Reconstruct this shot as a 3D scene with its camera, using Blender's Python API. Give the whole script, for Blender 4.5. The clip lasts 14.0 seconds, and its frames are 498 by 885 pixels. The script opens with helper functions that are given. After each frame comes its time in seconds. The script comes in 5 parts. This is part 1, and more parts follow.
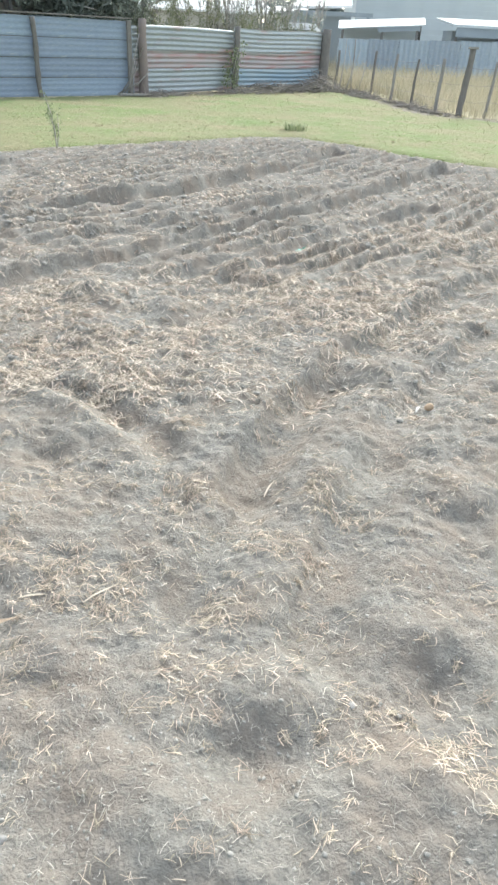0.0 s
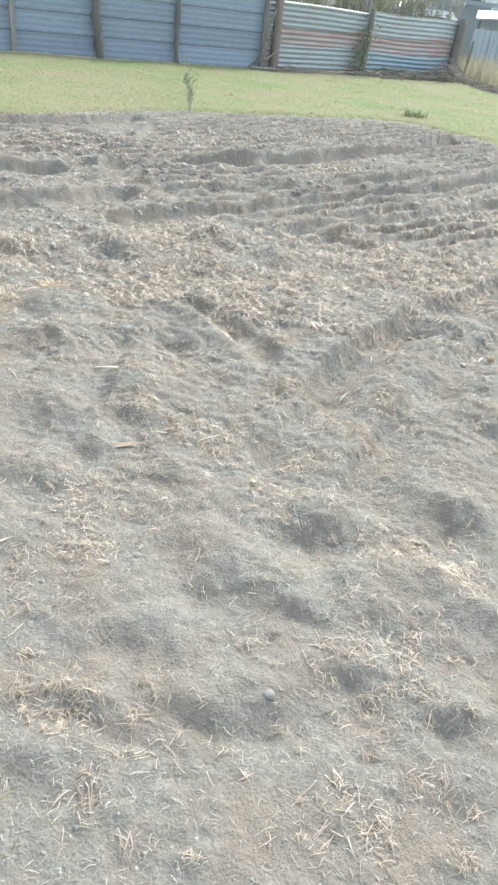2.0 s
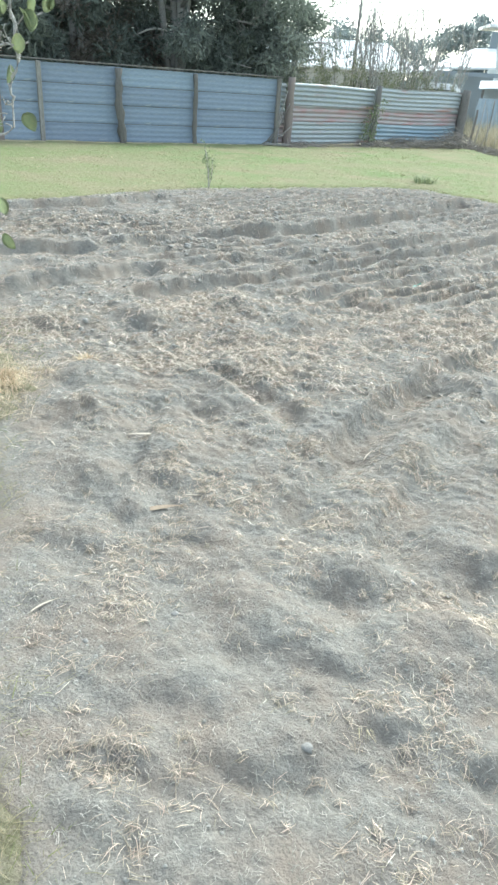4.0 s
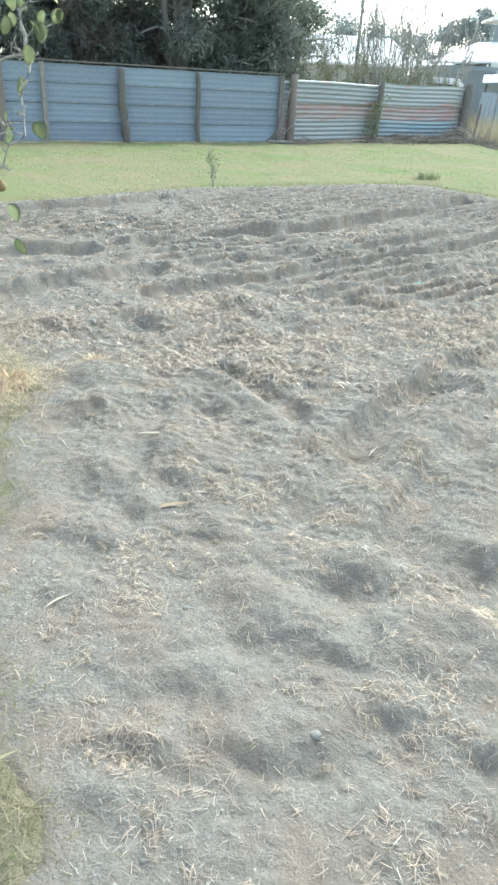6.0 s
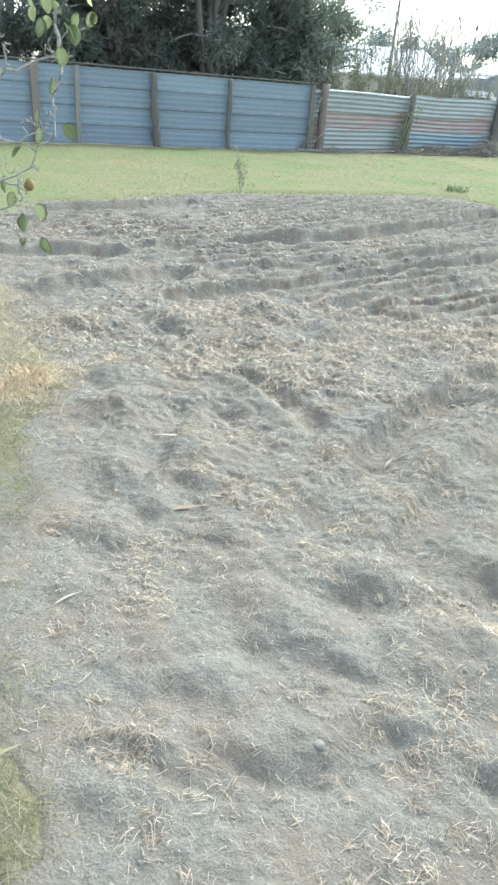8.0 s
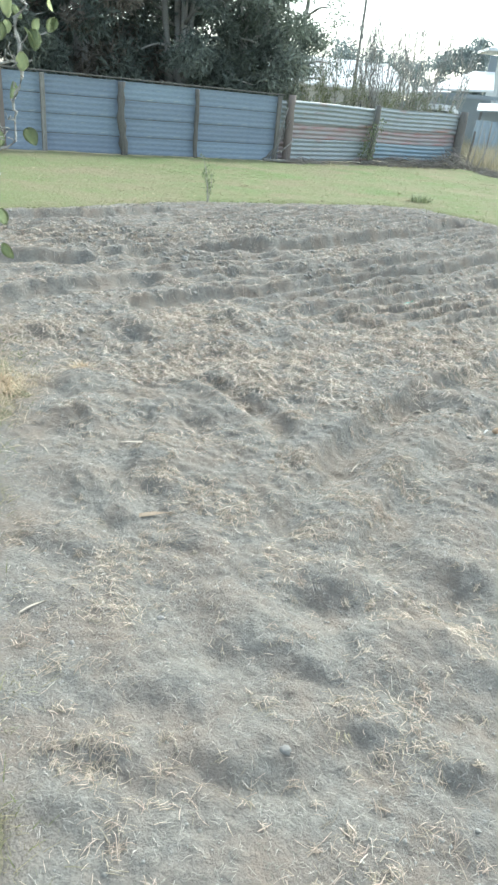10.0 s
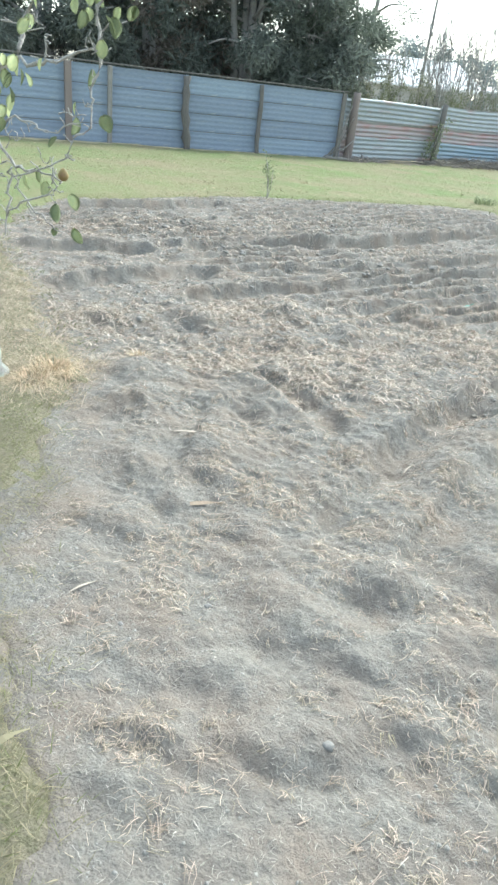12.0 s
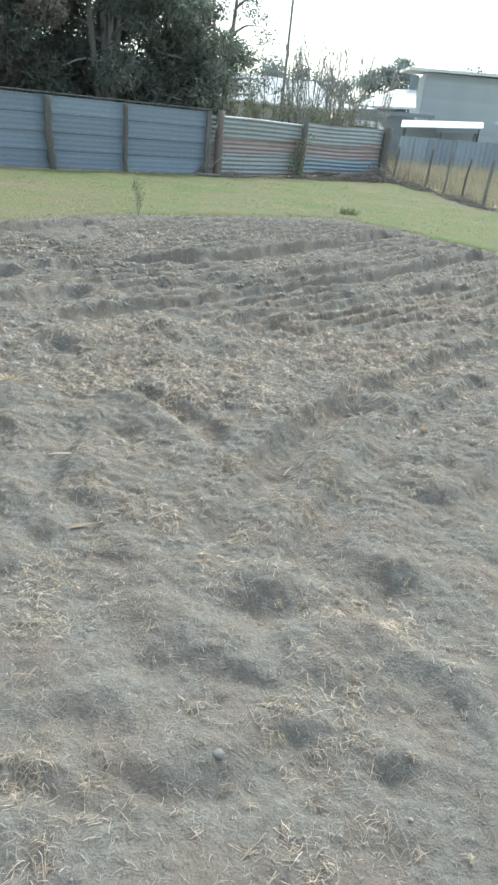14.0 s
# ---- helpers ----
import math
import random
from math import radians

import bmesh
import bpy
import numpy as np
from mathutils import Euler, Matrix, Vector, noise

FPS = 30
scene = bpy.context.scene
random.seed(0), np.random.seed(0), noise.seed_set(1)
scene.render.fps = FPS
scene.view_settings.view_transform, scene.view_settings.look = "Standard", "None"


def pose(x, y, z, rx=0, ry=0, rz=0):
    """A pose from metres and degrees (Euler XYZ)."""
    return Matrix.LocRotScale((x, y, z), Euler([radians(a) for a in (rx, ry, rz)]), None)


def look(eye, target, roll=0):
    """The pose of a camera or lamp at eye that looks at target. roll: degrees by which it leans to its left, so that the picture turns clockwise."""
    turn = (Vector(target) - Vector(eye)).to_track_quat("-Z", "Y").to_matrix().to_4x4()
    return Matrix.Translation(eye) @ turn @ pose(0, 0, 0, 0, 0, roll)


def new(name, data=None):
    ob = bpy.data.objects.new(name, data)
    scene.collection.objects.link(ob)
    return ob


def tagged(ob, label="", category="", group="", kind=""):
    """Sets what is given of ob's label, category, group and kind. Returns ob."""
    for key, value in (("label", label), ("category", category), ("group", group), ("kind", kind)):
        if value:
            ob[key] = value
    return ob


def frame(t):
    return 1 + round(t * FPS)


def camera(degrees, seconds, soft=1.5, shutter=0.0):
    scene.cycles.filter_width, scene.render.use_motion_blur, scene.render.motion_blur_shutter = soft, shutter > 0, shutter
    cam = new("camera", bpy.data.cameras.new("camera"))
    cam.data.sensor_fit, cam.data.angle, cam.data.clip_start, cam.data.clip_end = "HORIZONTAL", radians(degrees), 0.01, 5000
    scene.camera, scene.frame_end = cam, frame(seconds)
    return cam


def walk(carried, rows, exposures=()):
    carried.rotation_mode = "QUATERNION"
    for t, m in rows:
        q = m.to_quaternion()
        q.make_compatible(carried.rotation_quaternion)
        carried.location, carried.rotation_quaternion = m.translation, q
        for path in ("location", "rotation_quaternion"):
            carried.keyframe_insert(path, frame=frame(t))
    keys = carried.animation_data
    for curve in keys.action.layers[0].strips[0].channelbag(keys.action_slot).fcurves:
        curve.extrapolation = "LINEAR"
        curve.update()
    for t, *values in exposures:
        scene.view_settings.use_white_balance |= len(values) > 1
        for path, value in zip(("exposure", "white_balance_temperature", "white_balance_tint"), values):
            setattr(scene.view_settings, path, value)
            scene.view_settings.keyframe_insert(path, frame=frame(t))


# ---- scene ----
cam = camera(40.9, 14.0, 2.6)
PATH = [
    (0, (0.01, -0.14, 1.505), (-0.01, 1.566, 0.461), 3.0),
    (0.5, (-0.072, -0.388, 1.528), (-0.096, 1.275, 0.416), 5.9),
    (1, (-0.1, -0.605, 1.531), (-0.118, 1.051, 0.41), 9.5),
    (1.5, (-0.007, -0.764, 1.541), (-0.135, 0.881, 0.412), 5.6),
    (2, (0.036, -0.908, 1.54), (-0.191, 0.745, 0.438), 7.5),
    (2.5, (0.044, -0.975, 1.573), (-0.242, 0.747, 0.597), 6.2),
    (3, (0.053, -1.001, 1.584), (-0.236, 0.734, 0.632), 4.2),
    (3.2, (0.036, -0.995, 1.588), (-0.278, 0.731, 0.627), 4.8),
    (5.3, (0.032, -1.063, 1.638), (-0.311, 0.664, 0.69), 3.5),
    (5.5, (0.038, -1.066, 1.64), (-0.288, 0.661, 0.685), 3.4),
    (6, (0.037, -1.064, 1.639), (-0.308, 0.654, 0.674), 3.5),
    (6.5, (0.043, -1.064, 1.637), (-0.301, 0.674, 0.708), 4.3),
    (7, (0.058, -1.061, 1.637), (-0.296, 0.675, 0.71), 3.8),
    (7.5, (0.057, -1.06, 1.635), (-0.306, 0.676, 0.71), 4.4),
    (8, (0.046, -1.062, 1.636), (-0.354, 0.651, 0.684), 4.9),
    (8.5, (0.066, -1.061, 1.63), (-0.242, 0.679, 0.694), 6.1),
    (8.7, (0.068, -1.058, 1.634), (-0.222, 0.687, 0.7), 6.9),
    (10.8, (0.059, -1.078, 1.613), (-0.274, 0.668, 0.696), 5.2),
    (11, (0.049, -1.099, 1.608), (-0.3, 0.644, 0.69), 7.0),
    (11.5, (0.041, -1.079, 1.606), (-0.363, 0.649, 0.683), 6.3),
    (12, (0.031, -1.078, 1.608), (-0.414, 0.629, 0.666), 6.8),
    (12.5, (0.03, -1.076, 1.603), (-0.439, 0.626, 0.663), 6.4),
    (13, (0.044, -1.078, 1.605), (-0.416, 0.634, 0.678), 6.4),
    (13.5, (0.066, -1.056, 1.595), (-0.324, 0.683, 0.688), 6.9),
    (14, (0.13, -1.059, 1.597), (-0.03, 0.734, 0.725), 6.0),
]
walk(cam, [(t, look(eye, target, roll)) for t, eye, target, roll in PATH],
     [(0, 1.10, 6420, 4), (2.0, 1.14, 6320, 2), (3.0, 1.11, 6080, -2), (8.5, 1.11, 6080, -2), (11.0, 0.90, 6080, -2), (11.5, 1.09, 6120, 0), (13.5, 1.13, 6120, 0), (14.0, 0.57, 6130, -1)])

# ---- world, sun and exposure ----
SUN_AZ, SUN_EL = radians(17), radians(42)
world = bpy.data.worlds.new("World")
scene.world = world
world.use_nodes = True
wn = world.node_tree.nodes
sky = wn.new("ShaderNodeTexSky")
sky.sky_type, sky.sun_disc = "NISHITA", False
sky.sun_elevation, sky.sun_rotation = SUN_EL, SUN_AZ
sky.air_density, sky.dust_density, sky.ozone_density = 1.0, 2.4, 1.0
wn["Background"].inputs["Strength"].default_value = 0.21
haze = wn.new("ShaderNodeHueSaturation")            # thin white cloud takes most of the blue away
haze.inputs["Saturation"].default_value = 0.45
world.node_tree.links.new(sky.outputs[0], haze.inputs["Color"])
world.node_tree.links.new(haze.outputs[0], wn["Background"].inputs["Color"])

sun_data = bpy.data.lights.new("sun", "SUN")
sun_data.energy, sun_data.angle, sun_data.color = 1.25, radians(14), (1.0, 0.97, 0.925)
sun = new("sun", sun_data)
sun.matrix_world = look((math.sin(SUN_AZ) * math.cos(SUN_EL) * 50, math.cos(SUN_AZ) * math.cos(SUN_EL) * 50,
                         math.sin(SUN_EL) * 50), (0, 0, 0))

RNG = np.random.default_rng(11)
rnd = random.Random(5)


# ---- small tools ----
def vnoise(x, y, seed=0):
    """Smooth value noise in -1 .. 1, for arrays."""
    ix, iy = np.floor(x), np.floor(y)
    fx, fy = x - ix, y - iy
    fx, fy = fx * fx * (3 - 2 * fx), fy * fy * (3 - 2 * fy)

    def h(a, b):
        v = (a.astype(np.int64) * 374761393 + b.astype(np.int64) * 668265263 + seed * 144269) & 0x7FFFFFFF
        v = ((v ^ (v >> 13)) * 1274126177) & 0x7FFFFFFF
        v = ((v ^ (v >> 15)) * 97531) & 0x7FFFFFFF
        return ((v ^ (v >> 11)) & 0xFFFF) / 32767.5 - 1
    a, b, c, d = h(ix, iy), h(ix + 1, iy), h(ix, iy + 1), h(ix + 1, iy + 1)
    return (a * (1 - fx) + b * fx) * (1 - fy) + (c * (1 - fx) + d * fx) * fy


def fbm(x, y, seed=0, octaves=3):
    s, amp = 0, 1.0
    for k in range(octaves):
        s = s + amp * vnoise(x * 2.03 ** k + 7.1 * k, y * 1.97 ** k - 3.3 * k, seed + k)
        amp *= 0.5
    return s


def line_distance(x, y, pts):
    best = np.full(np.shape(x), 1e9)
    for (ax, ay), (bx, by) in zip(pts, pts[1:]):
        dx, dy = bx - ax, by - ay
        u = np.clip(((x - ax) * dx + (y - ay) * dy) / (dx * dx + dy * dy), 0, 1)
        best = np.minimum(best, np.hypot(x - ax - u * dx, y - ay - u * dy))
    return best


def signed_distance(x, y, pts):
    """Distance to a course, positive on its left; and how far past its ends."""
    best, sign, over = np.full(np.shape(x), 1e9), np.ones(np.shape(x)), np.zeros(np.shape(x))
    for k, ((ax, ay), (bx, by)) in enumerate(zip(pts, pts[1:])):
        dx, dy = bx - ax, by - ay
        ln = math.hypot(dx, dy)
        raw = ((x - ax) * dx + (y - ay) * dy) / (ln * ln)
        u = np.clip(raw, 0, 1)
        d = np.hypot(x - ax - u * dx, y - ay - u * dy)
        near = d < best
        best = np.where(near, d, best)
        sign = np.where(near, np.sign((y - ay) * dx - (x - ax) * dy), sign)
        past = np.zeros(np.shape(x))
        if k == 0:
            past = past + np.maximum(0, -raw) * ln
        if k == len(pts) - 2:
            past = past + np.maximum(0, raw - 1) * ln
        over = np.where(near, past, over)
    return best * sign, over


def fast_mesh(name, verts, faces, smooth=False):
    """A mesh from arrays; all faces have the same count of corners."""
    me = bpy.data.meshes.new(name)
    n, k = faces.shape
    me.vertices.add(len(verts))
    me.vertices.foreach_set("co", np.ascontiguousarray(verts, dtype=np.float32).ravel())
    me.loops.add(n * k)
    me.loops.foreach_set("vertex_index", np.ascontiguousarray(faces, dtype=np.int32).ravel())
    me.polygons.add(n)
    me.polygons.foreach_set("loop_start", np.arange(0, n * k, k, dtype=np.int32))
    me.polygons.foreach_set("use_smooth", np.full(n, smooth))
    me.update(calc_edges=True)
    return me


def link(name, data, material, parent=None, label=""):
    if isinstance(data, bmesh.types.BMesh):
        me = bpy.data.meshes.new(name)
        data.to_mesh(me)
        data.free()
        data = me
    if material and not data.materials:
        data.materials.append(material)
    ob = new(name, data)
    if parent:
        ob.parent = parent
    return tagged(ob, label=label)


part = link


def thing(name, m, label, category, group="", kind=""):
    ob = new(name)
    ob.matrix_basis = m
    ob.empty_display_size = 0.1
    return tagged(ob, label, category, group, kind)


def box(bm, sx, sy, sz, m=None, bevel=0.0):
    """A box with its base centre at the origin of m."""
    made = bmesh.ops.create_cube(bm, size=1)["verts"]
    bmesh.ops.transform(bm, matrix=(m or Matrix()) @ Matrix.Translation((0, 0, sz / 2)) @ Matrix.Diagonal((sx, sy, sz, 1)), verts=made)
    if bevel:
        edges = list({e for v in made for e in v.link_edges})
        bmesh.ops.bevel(bm, geom=edges, offset=bevel, segments=1, affect="EDGES")
    return bm


def tube_arrays(pts, radii, sides=7, wob=0.0, seed=0):
    """Vertices and quads of a tube along points, with an uneven skin."""
    pts, radii = [Vector(p) for p in pts], list(radii)
    r = random.Random(seed)
    verts, faces = [], []
    for i, p in enumerate(pts):
        d = (pts[min(i + 1, len(pts) - 1)] - pts[max(i - 1, 0)]).normalized()
        u = d.cross(Vector((0.31, 0.2, 0.93)) if abs(d.z) < 0.9 else Vector((1, 0.1, 0))).normalized()
        v = d.cross(u)
        for k in range(sides):
            a = 2 * math.pi * k / sides
            q = radii[i] * (1 + wob * (r.random() * 2 - 1))
            verts.append(p + u * (q * math.cos(a)) + v * (q * math.sin(a)))
    for i in range(len(pts) - 1):
        for k in range(sides):
            a, b = i * sides + k, i * sides + (k + 1) % sides
            faces.append((a, b, b + sides, a + sides))
    n = len(verts)
    for end, ring in ((0, 0), (1, len(pts) - 1)):
        verts.append(pts[ring].copy())
        for k in range(sides):
            a, b = ring * sides + k, ring * sides + (k + 1) % sides
            c = n + end
            faces.append((a, c, c, b) if end == 0 else (a, b, c, c))
    return verts, faces


def tube(bm, pts, radii, sides=7, wob=0.0, seed=0):
    verts, faces = tube_arrays(pts, radii, sides, wob, seed)
    made = [bm.verts.new(v) for v in verts]
    for f in faces:
        uniq = list(dict.fromkeys(f))
        face = bm.faces.new([made[i] for i in uniq])
        face.smooth = True
    return bm


def bend(points, n):
    """Points resampled along a smooth curve."""
    p = [Vector(q) for q in points]
    p = [2 * p[0] - p[1]] + p + [2 * p[-1] - p[-2]]
    out = []
    for i in range(1, len(p) - 2):
        for s in range(n):
            t = s / n
            a, b, c, d = p[i - 1], p[i], p[i + 1], p[i + 2]
            out.append(0.5 * (2 * b + (c - a) * t + (2 * a - 5 * b + 4 * c - d) * t * t + (3 * b - a - 3 * c + d) * t ** 3))
    out.append(p[-2])
    return out


def lumpy(bm, r, squash=(1, 1, 1), rough=0.2, seed=0, detail=2):
    """An uneven stone-like body."""
    made = bmesh.ops.create_icosphere(bm, subdivisions=detail, radius=1)["verts"]
    for v in made:
        k = r * (1 + rough * noise.noise(v.co * 1.7 + Vector((seed * 3.1, seed, 0))) + rough * 0.4 * noise.noise(v.co * 4 + Vector((seed, 0, 9))))
        v.co = Vector((v.co.x * squash[0], v.co.y * squash[1], v.co.z * squash[2])) * k
    for f in bm.faces:
        f.smooth = True
    return bm


# ---- materials ----
def material(name, tones, scales=(3.0, 30.0), rough=0.9, bump=0.0, bump_scale=60.0, metal=0.0, island=0.0, random_object=0.0,
             stretch=(1, 1, 1), stain=None, stain_scale=2.0, stain_at=(0.5, 0.7), transmit=0.0, bump_dist=0.01, bump_coarse=None):
    """Two tones mixed by coarse and fine noise, a stain, bump, and a shift of brightness per piece."""
    m = bpy.data.materials.new(name)
    m.use_nodes = True
    n, l = m.node_tree.nodes, m.node_tree.links
    b = n["Principled BSDF"]
    co = n.new("ShaderNodeTexCoord")
    mp = n.new("ShaderNodeMapping")
    mp.inputs["Scale"].default_value = stretch
    l.new(co.outputs["Object"], mp.inputs["Vector"])

    def tex(scale, detail=5.0):
        t = n.new("ShaderNodeTexNoise")
        t.inputs["Scale"].default_value, t.inputs["Detail"].default_value, t.inputs["Roughness"].default_value = scale, detail, 0.6
        l.new(mp.outputs[0], t.inputs["Vector"])
        return t.outputs["Fac"]

    def ramp(fac, lo, hi):
        r = n.new("ShaderNodeMapRange")
        r.inputs["From Min"].default_value, r.inputs["From Max"].default_value = lo, hi
        l.new(fac, r.inputs["Value"])
        return r.outputs[0]

    def mix(fac, a, c):
        x = n.new("ShaderNodeMix")
        x.data_type = "RGBA"
        l.new(fac, x.inputs["Factor"])
        for sock, v in ((x.inputs["A"], a), (x.inputs["B"], c)):
            if isinstance(v, tuple):
                sock.default_value = (*v, 1)
            else:
                l.new(v, sock)
        return x.outputs["Result"]
    colour = mix(ramp(tex(scales[0]), 0.35, 0.65), tones[0], tones[1])
    if len(tones) > 2:
        colour = mix(ramp(tex(scales[1]), 0.4, 0.7), colour, tones[2])
    if stain:
        colour = mix(ramp(tex(stain_scale, 8.0), *stain_at), colour, stain)
    for amount, node_type, socket in ((island, "ShaderNodeNewGeometry", "Random Per Island"), (random_object, "ShaderNodeObjectInfo", "Random")):
        if amount:
            g = n.new(node_type)
            hsv = n.new("ShaderNodeHueSaturation")
            l.new(colour, hsv.inputs["Color"])
            r = n.new("ShaderNodeMapRange")
            r.inputs["To Min"].default_value, r.inputs["To Max"].default_value = 1 - amount, 1 + amount
            l.new(g.outputs[socket], r.inputs["Value"])
            l.new(r.outputs[0], hsv.inputs["Value"])
            r2 = n.new("ShaderNodeMapRange")
            r2.inputs["To Min"].default_value, r2.inputs["To Max"].default_value = 0.5 + amount * 0.05, 0.5 - amount * 0.05
            l.new(g.outputs[socket], r2.inputs["Value"])
            l.new(r2.outputs[0], hsv.inputs["Hue"])
            colour = hsv.outputs[0]
    l.new(colour, b.inputs["Base Color"])
    b.inputs["Roughness"].default_value, b.inputs["Metallic"].default_value = rough, metal
    b.inputs["Specular IOR Level"].default_value = 0.3
    if bump:
        bp = n.new("ShaderNodeBump")
        bp.inputs["Strength"].default_value, bp.inputs["Distance"].default_value = bump, bump_dist
        l.new(tex(bump_scale, 8.0), bp.inputs["Height"])
        if bump_coarse:
            b2 = n.new("ShaderNodeBump")
            b2.inputs["Strength"].default_value, b2.inputs["Distance"].default_value = bump_coarse[1], bump_coarse[2]
            l.new(tex(bump_coarse[0], 6.0), b2.inputs["Height"])
            l.new(b2.outputs[0], bp.inputs["Normal"])
        l.new(bp.outputs[0], b.inputs["Normal"])
    if transmit:
        tr = n.new("ShaderNodeBsdfTranslucent")
        l.new(colour, tr.inputs["Color"])
        ms = n.new("ShaderNodeMixShader")
        ms.inputs[0].default_value = transmit
        l.new(b.outputs[0], ms.inputs[1])
        l.new(tr.outputs[0], ms.inputs[2])
        l.new(ms.outputs[0], n["Material Output"].inputs["Surface"])
    return m


SOIL = material("soil", ((0.236, 0.220, 0.192), (0.184, 0.178, 0.167), (0.306, 0.288, 0.254)), (3.2, 45.0), 0.97, 0.7, 110.0,
                stain=(0.262, 0.222, 0.184), stain_scale=3.5, stain_at=(0.42, 0.64), bump_dist=0.016, bump_coarse=(26.0, 0.45, 0.03))
CLOD = material("clod", ((0.37, 0.355, 0.32), (0.31, 0.30, 0.275)), (9.0, 60.0), 0.97, 0.6, 150.0, island=0.12)
FIBRE = material("fine_fibre", ((0.42, 0.395, 0.345), (0.33, 0.305, 0.26)), (3.0, 20.0), 0.9, island=0.35)
LAWN = material("lawn", ((0.160, 0.235, 0.076), (0.265, 0.248, 0.145), (0.205, 0.22, 0.108)), (0.3, 9.0), 0.95, 0.8, 22.0,
                stain=(0.27, 0.235, 0.145), stain_scale=0.7, stain_at=(0.45, 0.68), bump_dist=0.05)
PADDOCK = material("paddock_floor", ((0.44, 0.39, 0.26), (0.37, 0.34, 0.21), (0.48, 0.43, 0.30)), (0.4, 9.0), 0.95, 0.7, 20.0)
DRY_TURF = material("dry_turf", ((0.245, 0.22, 0.16), (0.20, 0.205, 0.115), (0.31, 0.27, 0.205)), (3.0, 38.0), 0.95, 0.9, 70.0, bump_dist=0.03)
LITTER = material("litter_floor", ((0.22, 0.19, 0.15), (0.30, 0.27, 0.21), (0.14, 0.12, 0.10)), (1.5, 16.0), 0.95, 0.8, 40.0)
GRASS = material("grass_blade", ((0.215, 0.255, 0.105), (0.29, 0.29, 0.155)), (0.6, 5.0), 0.7, island=0.12, transmit=0.4)
THATCH = material("brown_thatch_blade", ((0.38, 0.34, 0.22), (0.31, 0.285, 0.18)), (0.6, 5.0), 0.8, island=0.3, transmit=0.25)
DRY_GRASS = material("dry_grass_blade", ((0.56, 0.49, 0.33), (0.46, 0.41, 0.26)), (0.6, 5.0), 0.8, island=0.3, transmit=0.25)
PADDOCK_GRASS = material("pale_dry_grass_blade", ((0.50, 0.455, 0.345), (0.43, 0.40, 0.29)), (0.5, 5.0), 0.8, island=0.25, transmit=0.25)
VERGE = material("matted_dry_grass", ((0.63, 0.54, 0.41), (0.50, 0.43, 0.315)), (1.5, 5.0), 0.85, island=0.35, transmit=0.15)
TAWNY = material("tawny_grass_blade", ((0.60, 0.47, 0.315), (0.64, 0.54, 0.39)), (2.0, 5.0), 0.8, island=0.3, transmit=0.2)
STRAW_TAN = material("brownish_straw", ((0.56, 0.48, 0.38), (0.46, 0.385, 0.30)), (2.0, 5.0), 0.8, island=0.4)
STRAW = material("straw", ((0.62, 0.545, 0.45), (0.51, 0.435, 0.355)), (2.0, 5.0), 0.75, island=0.35)
STRAW_PALE = material("pale_straw", ((0.76, 0.715, 0.62), (0.67, 0.605, 0.505)), (12.0, 90.0), 0.7, 0.4, 120.0, island=0.2)
ROOT = material("root_fibre", ((0.40, 0.325, 0.26), (0.47, 0.395, 0.315)), (3.0, 9.0), 0.85, island=0.35)
STONE = material("stone", ((0.29, 0.28, 0.26), (0.25, 0.24, 0.225), (0.32, 0.31, 0.29)), (20.0, 120.0), 0.9, 0.4, 200.0, random_object=0.15)
BROWN_LEAF = material("dead_leaf", ((0.36, 0.285, 0.21), (0.29, 0.225, 0.165)), (25.0, 140.0), 0.8, 0.4, 90.0)
ORANGE = material("orange_peel", ((0.52, 0.38, 0.26), (0.44, 0.32, 0.22)), (40.0, 200.0), 0.7, 0.3, 300.0)
GREEN_PLASTIC = material("green_plastic", ((0.10, 0.42, 0.33), (0.14, 0.46, 0.38)), (30.0, 100.0), 0.4)
PAPER = material("white_scrap", ((0.75, 0.74, 0.70), (0.62, 0.60, 0.55)), (40.0, 100.0), 0.8)
BLUE_PAINT = material("blue_painted_iron", ((0.25, 0.308, 0.395), (0.287, 0.343, 0.425), (0.212, 0.267, 0.35)), (0.8, 10.0), 0.6, 0.2, 40.0,
                      random_object=0.10, stretch=(1, 1, 5), stain=(0.40, 0.43, 0.46), stain_scale=2.2, stain_at=(0.6, 0.74))
DARK_WOOD = material("weathered_dark_wood", ((0.185, 0.175, 0.165), (0.24, 0.225, 0.21), (0.135, 0.13, 0.125)), (6.0, 40.0), 0.9, 0.7, 50.0,
                     stretch=(1, 1, 0.15), random_object=0.15)
PALE_WOOD = material("silvered_wood", ((0.34, 0.33, 0.31), (0.27, 0.26, 0.25), (0.20, 0.19, 0.18)), (6.0, 40.0), 0.9, 0.6, 50.0, stretch=(1, 1, 0.15))
RED_WOOD = material("faded_reddish_post", ((0.255, 0.215, 0.20), (0.215, 0.185, 0.175)), (6.0, 40.0), 0.9, 0.6, 50.0, stretch=(1, 1, 0.15))
ZINC = material("galvanised_iron", ((0.35, 0.385, 0.405), (0.29, 0.325, 0.345), (0.41, 0.44, 0.45)), (1.2, 14.0), 0.5, 0.2, 30.0, 0.25,
                random_object=0.12, stretch=(0.5, 0.5, 4), stain=(0.36, 0.22, 0.18), stain_scale=1.0, stain_at=(0.55, 0.72))
